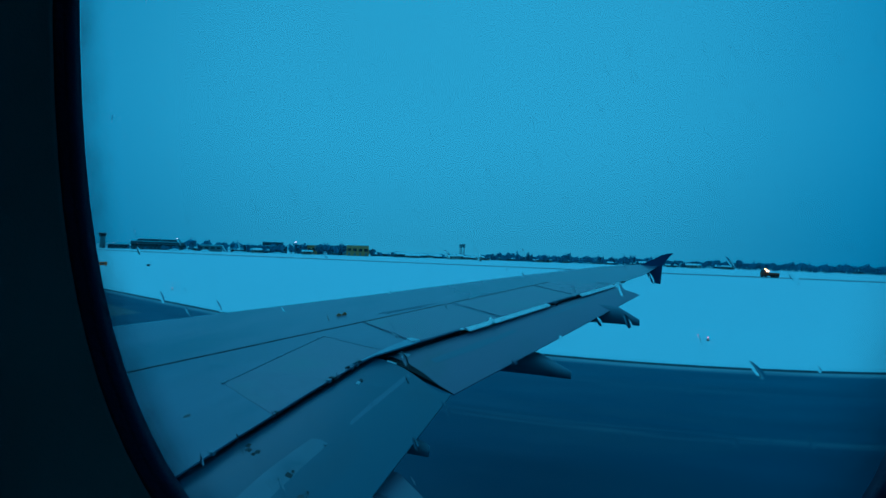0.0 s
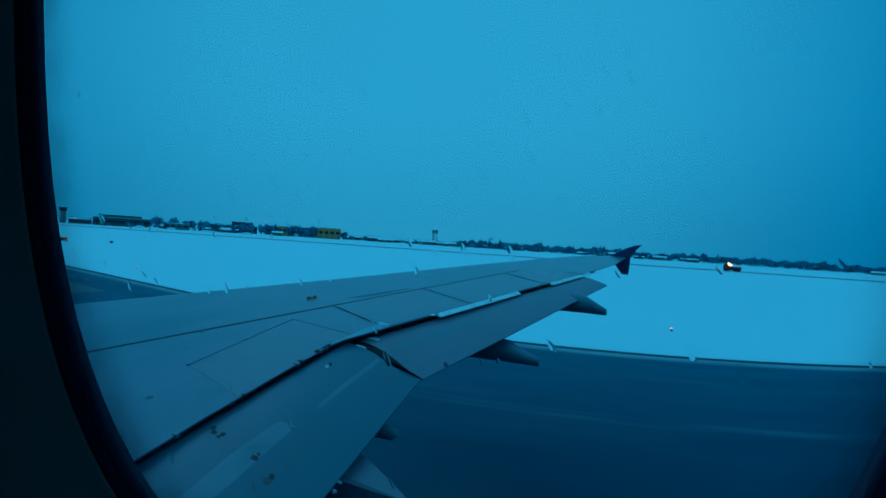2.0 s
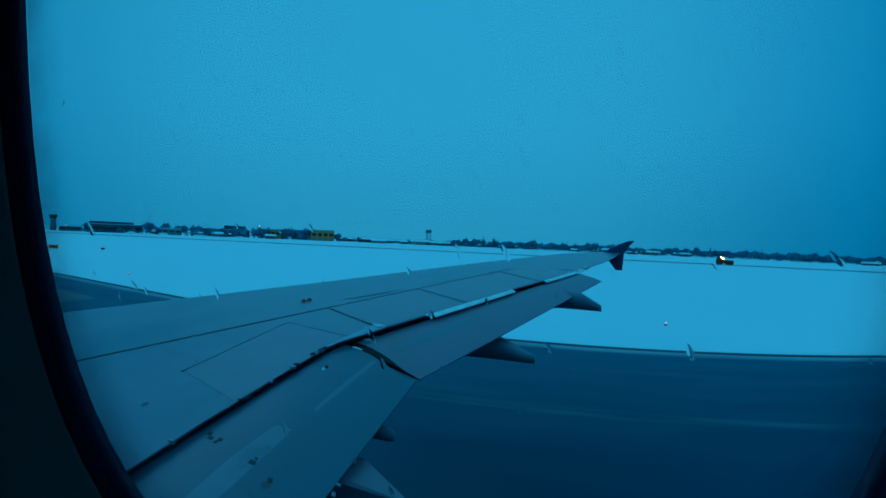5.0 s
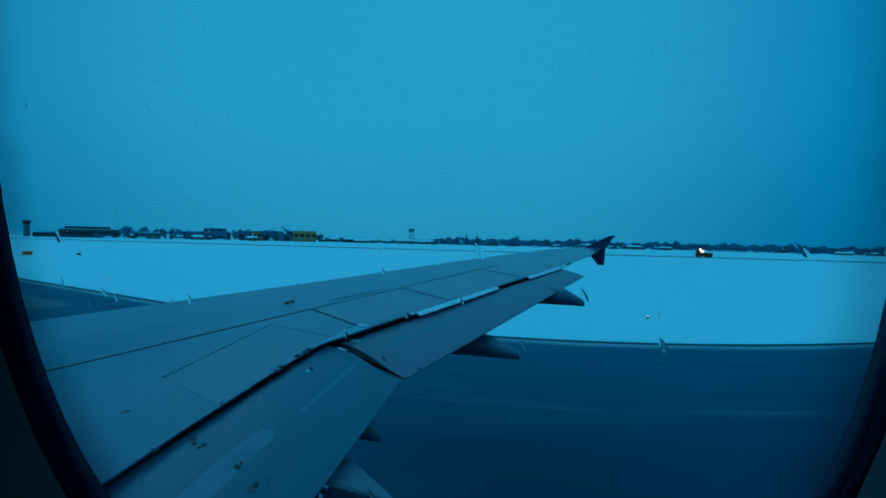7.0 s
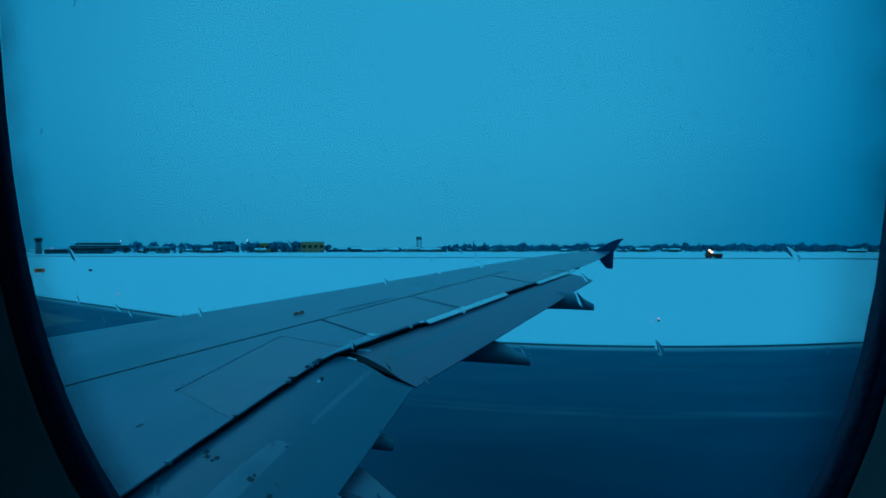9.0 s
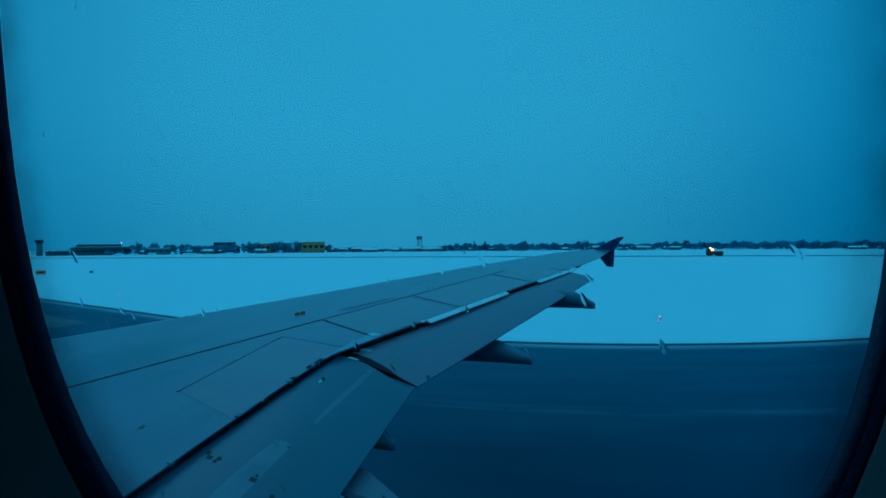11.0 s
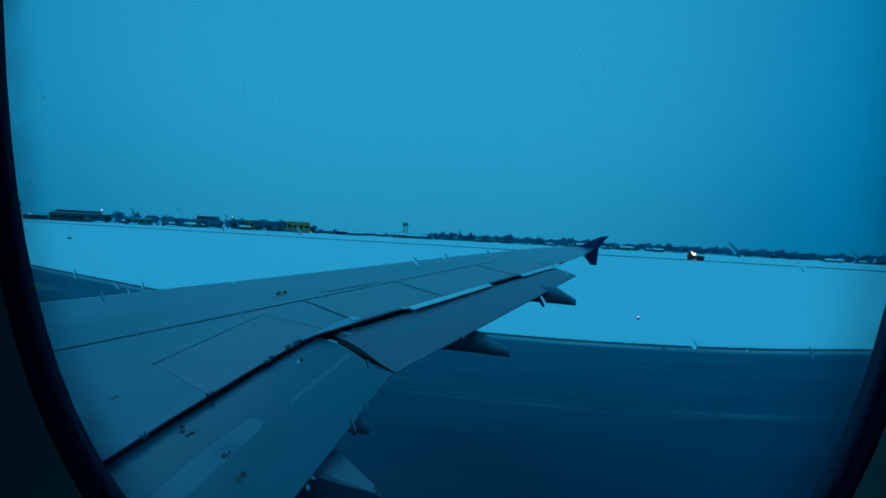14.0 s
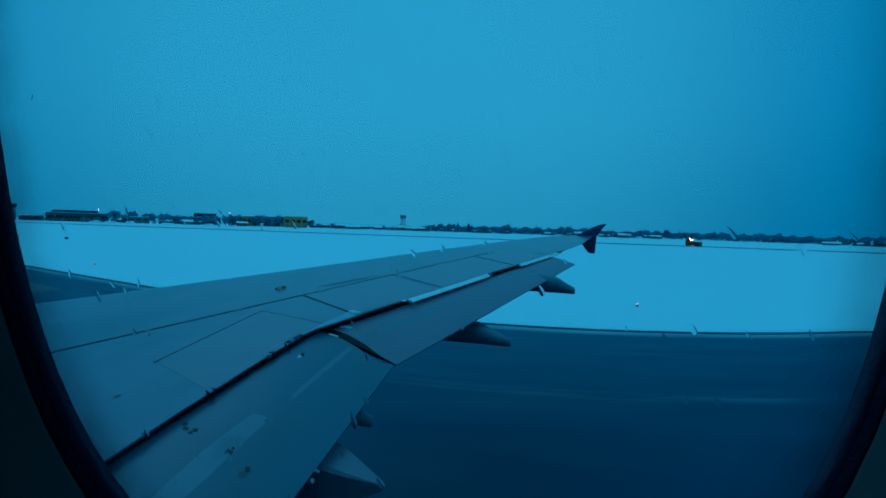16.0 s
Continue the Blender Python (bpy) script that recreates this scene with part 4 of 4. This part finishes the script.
def hall(name, label, az0, az1, dist, h, mat, bays, depth=16.0, roof=True, sign=False):
    a = Vector(polar(az0, dist))
    b = Vector(polar(az1, dist))
    w, mid = (b - a).length, (a + b) / 2
    t = thing(name, label, "building", (mid.x, mid.y, 0.05), math.degrees(math.atan2(b.y - a.y, b.x - a.x)))
    part("wall", box(-w / 2, w / 2, 0, depth, 0, h), mat, t)
    if roof:
        part("roof", box(-w / 2 - 0.4, w / 2 + 0.4, -0.4, depth + 0.4, h, h + 0.55, 0.1), SNOW, t, "flat roof under snow")
    for k in range(bays):
        x = -w / 2 + w * (k + 0.5) / bays
        part("window", box(x - w / bays * 0.33, x + w / bays * 0.33, -0.08, 0.1, h * 0.45, h * 0.72), PANES, t)
        part("door", box(x - w / bays * 0.2, x + w / bays * 0.2, -0.08, 0.1, 0, h * 0.33), GREYWALL, t)
    if sign:
        part("sign_panel", box(-w * 0.2, w * 0.25, -0.25, -0.05, h * 0.35, h * 0.85), WHITE, t, "blank white sign panel")
    return t


terminal = hall("terminal_building", "long dark terminal building with a flat roof and a canopy", -51.2, -46.6, 500, 6.4, DARKWALL, 14)
part("upper_storey", box(-16.5, 13.0, 3.0, 13.0, 6.9, 8.6, 0.1), DARKWALL, terminal, "set-back dark upper storey")
part("roof", box(-17.4, 14.0, 1.8, 14.0, 8.6, 8.95, 0.08), SNOW, terminal, "thin snow on the upper roof")
part("canopy", box(-21.5, 21.5, -3.2, 0.0, 4.6, 5.1, 0.08), GREYWALL, terminal, "projecting canopy")


def snow_pile(az, dist, w, h):
    x, y = polar(az, dist)
    bm = bmesh.new()
    bmesh.ops.create_icosphere(bm, subdivisions=3, radius=1.0)
    for v in bm.verts:
        k = 1 + 0.35 * noise.noise(v.co * 1.7 + Vector((az, 0, 0)))
        v.co = Vector((v.co.x * w * k, v.co.y * 2.2 * k, max(v.co.z, -0.05) * h * k))
    pile = mesh_object("snow_pile", bm, SNOW, True)
    pile.matrix_basis = pose(x, y, 0.1, 0, 0, -az)
    return tagged(pile, "ploughed heap of snow on the apron", "snow pile", "snow heaps on the apron")


for az, dist, w, h in ((-47.6, 470, 4.0, 1.5), (-46.4, 462, 5.5, 1.2), (-44.9, 468, 3.5, 1.6), (-41.8, 470, 6.0, 1.1), (-38.2, 466, 4.5, 1.3)):
    snow_pile(az, dist, w, h)

hall("terminal_annex", "low dark annex beside the terminal", -53.0, -51.3, 505, 3.6, DARKWALL, 4)
hall("grey_shed", "low grey shed with a snowy roof", -45.6, -43.4, 490, 5.0, GREYWALL, 4)
hall("dark_hall", "dark hall behind bare trees with snow on the roof", -42.6, -37.2, 545, 6.6, DARKWALL, 9)
raised = hall("raised_hall", "dark hall with a raised snow-edged roof", -39.6, -37.6, 570, 10.5, DARKWALL, 3)
hall("yellow_hall", "yellow clad hangar at the airfield edge", -35.2, -33.9, 520, 8.5, YELLOW, 3)
hall("grey_hangar", "grey hangar with a blank white sign", -33.2, -31.2, 545, 9.0, GREYWALL, 3, sign=True)
hall("yellow_hall", "yellow clad hangar with dark window bands", -31.2, -28.9, 500, 9.6, YELLOW, 4)

# far woods behind the houses
random.seed(31)
bm = bmesh.new()
for i in range(2600):
    a, d = random.uniform(-60, 30), random.uniform(760, 900)
    x, y = polar(a, d)
    tall = 5.6 + 3.0 * noise.noise(Vector((a * 0.9, 0, 0))) + 2.0 * noise.noise(Vector((a * 4.0, 5, 0)))
    if a < -17:
        tall *= 0.55
    tall *= random.uniform(0.6, 1.1)
    h0 = random.uniform(0.0, 0.55) * tall
    w = random.uniform(0.8, 2.2)
    vs = [bm.verts.new((x + random.gauss(0, w), y + random.gauss(0, w), z)) for z in (h0, h0 + tall * 0.25, h0 + tall * 0.45)]
    vs.append(bm.verts.new((x + random.gauss(0, w), y + random.gauss(0, 1), h0 + tall * 0.2)))
    for f in ((0, 1, 2), (0, 2, 3), (1, 2, 3)):
        bm.faces.new([vs[v] for v in f])
# pale blue base holds the distance haze; light flecks are frost
woods = mesh_object("far_woods", bm, material("hazy_frosted_woods", (0.18, 0.23, 0.31), 0.9, stain=0.8, stain_scale=0.15, dirt=(0.5, 0.52, 0.55)))
tagged(woods, "distant frosted woods along the horizon, haze put into their colour", "woods", kind="stuff")

# control tower
x, y = polar(-53.4, 520)
ct = thing("control_tower", "grey airport control tower with a glazed cab", "tower", (x, y, 0.05))
part("shaft", rod((0, 0, 0), (0, 0, 9.5), 2.2, 1.9, 12), GREYWALL, ct)
part("cab", rod((0, 0, 9.5), (0, 0, 12.0), 2.4, 3.0, 12), PANES, ct, "dark glazed cab")
part("roof", rod((0, 0, 12.0), (0, 0, 12.6), 3.1, 2.6, 12), GREYWALL, ct)

# water tower on legs
x, y = polar(-19.0, 560)
wt = thing("water_tower", "pale water tower on tall steel legs", "tower", (x, y, 0.05))
for sx, sy in ((-1.9, -1.5), (0, -1.7), (1.9, -1.5), (-1.9, 1.5), (1.9, 1.5)):
    part("leg", rod((sx * 1.1, sy, 0), (sx, sy, 12.4), 0.28, 0.24, 8), STEEL, wt)
part("tank", rod((0, 0, 12.2), (0, 0, 15.6), 3.0, 3.0, 20), GREYWALL, wt, "cylindrical tank")
part("roof", rod((0, 0, 15.6), (0, 0, 16.3), 3.1, 0.6, 20), SNOW, wt)
part("brace", box(-2.1, 2.1, -1.6, -1.4, 6.0, 6.25), STEEL, wt)


def light_mast(az, dist, h, glow_mat, label):
    x, y = polar(az, dist)
    t = thing("light_mast", label, "street lamp", (x, y, 0.05), -az, group="apron light masts")
    part("pole", rod((0, 0, 0), (0, 0, h), 0.16, 0.09, 8), STEEL, t)
    part("lamp_head", box(-0.55, 0.55, -0.3, 0.3, h, h + 0.28, 0.05), STEEL, t)
    part("lamp_glass", box(-0.22, 0.22, -0.36, -0.28, h + 0.05, h + 0.25), glow_mat, t, "lit lamp face")


light_mast(-52.5, 480, 4.2, LAMP_WHITE, "apron mast with a lit white lamp")
light_mast(-50.6, 480, 4.6, LAMP_RED, "apron mast with a lit reddish lamp")
light_mast(-47.4, 480, 9.6, LAMP_WHITE, "tall apron mast with a lit white lamp")
light_mast(-36.4, 480, 10.4, LAMP_WHITE, "tall apron mast with a lit white lamp")

# service truck with a glowing beacon on the taxiway
x, y = polar(10.3, 226)
tk = thing("service_truck", "orange airfield service truck with a bright beacon", "truck", (x, y, 0.11), 24)
part("chassis", box(-2.9, 2.9, -1.0, 1.0, 0.5, 0.9, 0.05), SEAL, tk)
part("cab", loft([[(-2.8, s, 0.9), (-2.8, s, 1.9), (-2.35, s, 2.75), (-1.1, s, 2.75), (-1.1, s, 0.9)] for s in (-1.1, 1.1)]), TRUCK, tk)
part("windscreen", loft([[(-2.80, s, 1.95), (-2.83, s, 1.95), (-2.42, s, 2.68), (-2.39, s, 2.68)] for s in (-0.95, 0.95)]), PANES, tk)
part("side_window", box(-2.2, -1.3, -1.13, -1.09, 1.85, 2.55), PANES, tk)
part("bed", box(-0.95, 2.9, -1.15, 1.15, 0.9, 1.75, 0.06), TRUCK, tk)
for wx in (-2.0, 1.4, 2.3):
    for wy in (-1.05, 0.8):
        w = part("wheel", rod((wx, wy, 0.46), (wx, wy + 0.27, 0.46), 0.46, 0.46, 18), TYRE, tk)
        part("rim", rod((wx, wy - 0.02, 0.46), (wx, wy + 0.29, 0.46), 0.24, 0.24, 12), STEEL, w)
part("beacon", rod((-1.6, 0, 2.75), (-1.6, 0, 3.15), 0.26, 0.2, 12), LAMP_ORANGE, tk, "glowing orange beacon")
part("work_light", box(-1.08, -0.98, -1.0, 1.0, 1.9, 2.7, 0.02), LAMP_ORANGE, tk, "lit orange work light bar")
part("light_bar", box(-2.1, -1.2, -1.24, -1.14, 2.1, 2.6), LAMP_ORANGE, tk, "lit orange side lamp")


def edge_light(x, y):
    t = thing("runway_edge_light", "small lit runway edge light standing in snow", "runway light", (x, y, 0.08), group="runway edge lights")
    part("base", rod((0, 0, 0), (0, 0, 0.06), 0.09, 0.08, 12), YELLOW_FIT, t)
    part("stem", rod((0, 0, 0.06), (0, 0, 0.12), 0.03, 0.03, 8), STEEL, t)
    part("lens", rod((0, 0, 0.12), (0, 0, 0.19), 0.035, 0.02, 12), LAMP_RED, t, "glowing lens")


edge_light(3.2, 33.6)
edge_light(-42.5, 38.8)

# orange guidance sign and a dark cabinet in the snow
sg = thing("guidance_sign", "small orange taxi guidance sign on two posts", "sign", (-90.0, 67.0, 0.08), 52)
part("face", box(-0.7, 0.7, -0.09, 0.09, 0.3, 0.95, 0.02), SIGN, sg)
part("bar", box(-0.35, 0.3, -0.10, -0.088, 0.5, 0.75), SEAL, sg, "dark unreadable bar")
for s in (-0.5, 0.5):
    part("post", rod((s, 0, 0), (s, 0, 0.32), 0.04, 0.04, 8), STEEL, sg)
cb = thing("utility_cabinet", "dark equipment box standing in the snow", "cabinet", (-92.0, 78.0, 0.08), 20)
part("body", box(-0.25, 0.25, -0.18, 0.18, 0.05, 0.32, 0.02), SEAL, cb)
part("lid", box(-0.27, 0.27, -0.20, 0.20, 0.32, 0.36, 0.01), COVE, cb)
part("plinth", box(-0.22, 0.22, -0.15, 0.15, -0.03, 0.05), GREYWALL, cb)

for t in tree_kinds:
    t.matrix_basis = pose(*polar(random.uniform(-15, 20), 560), 0.05)
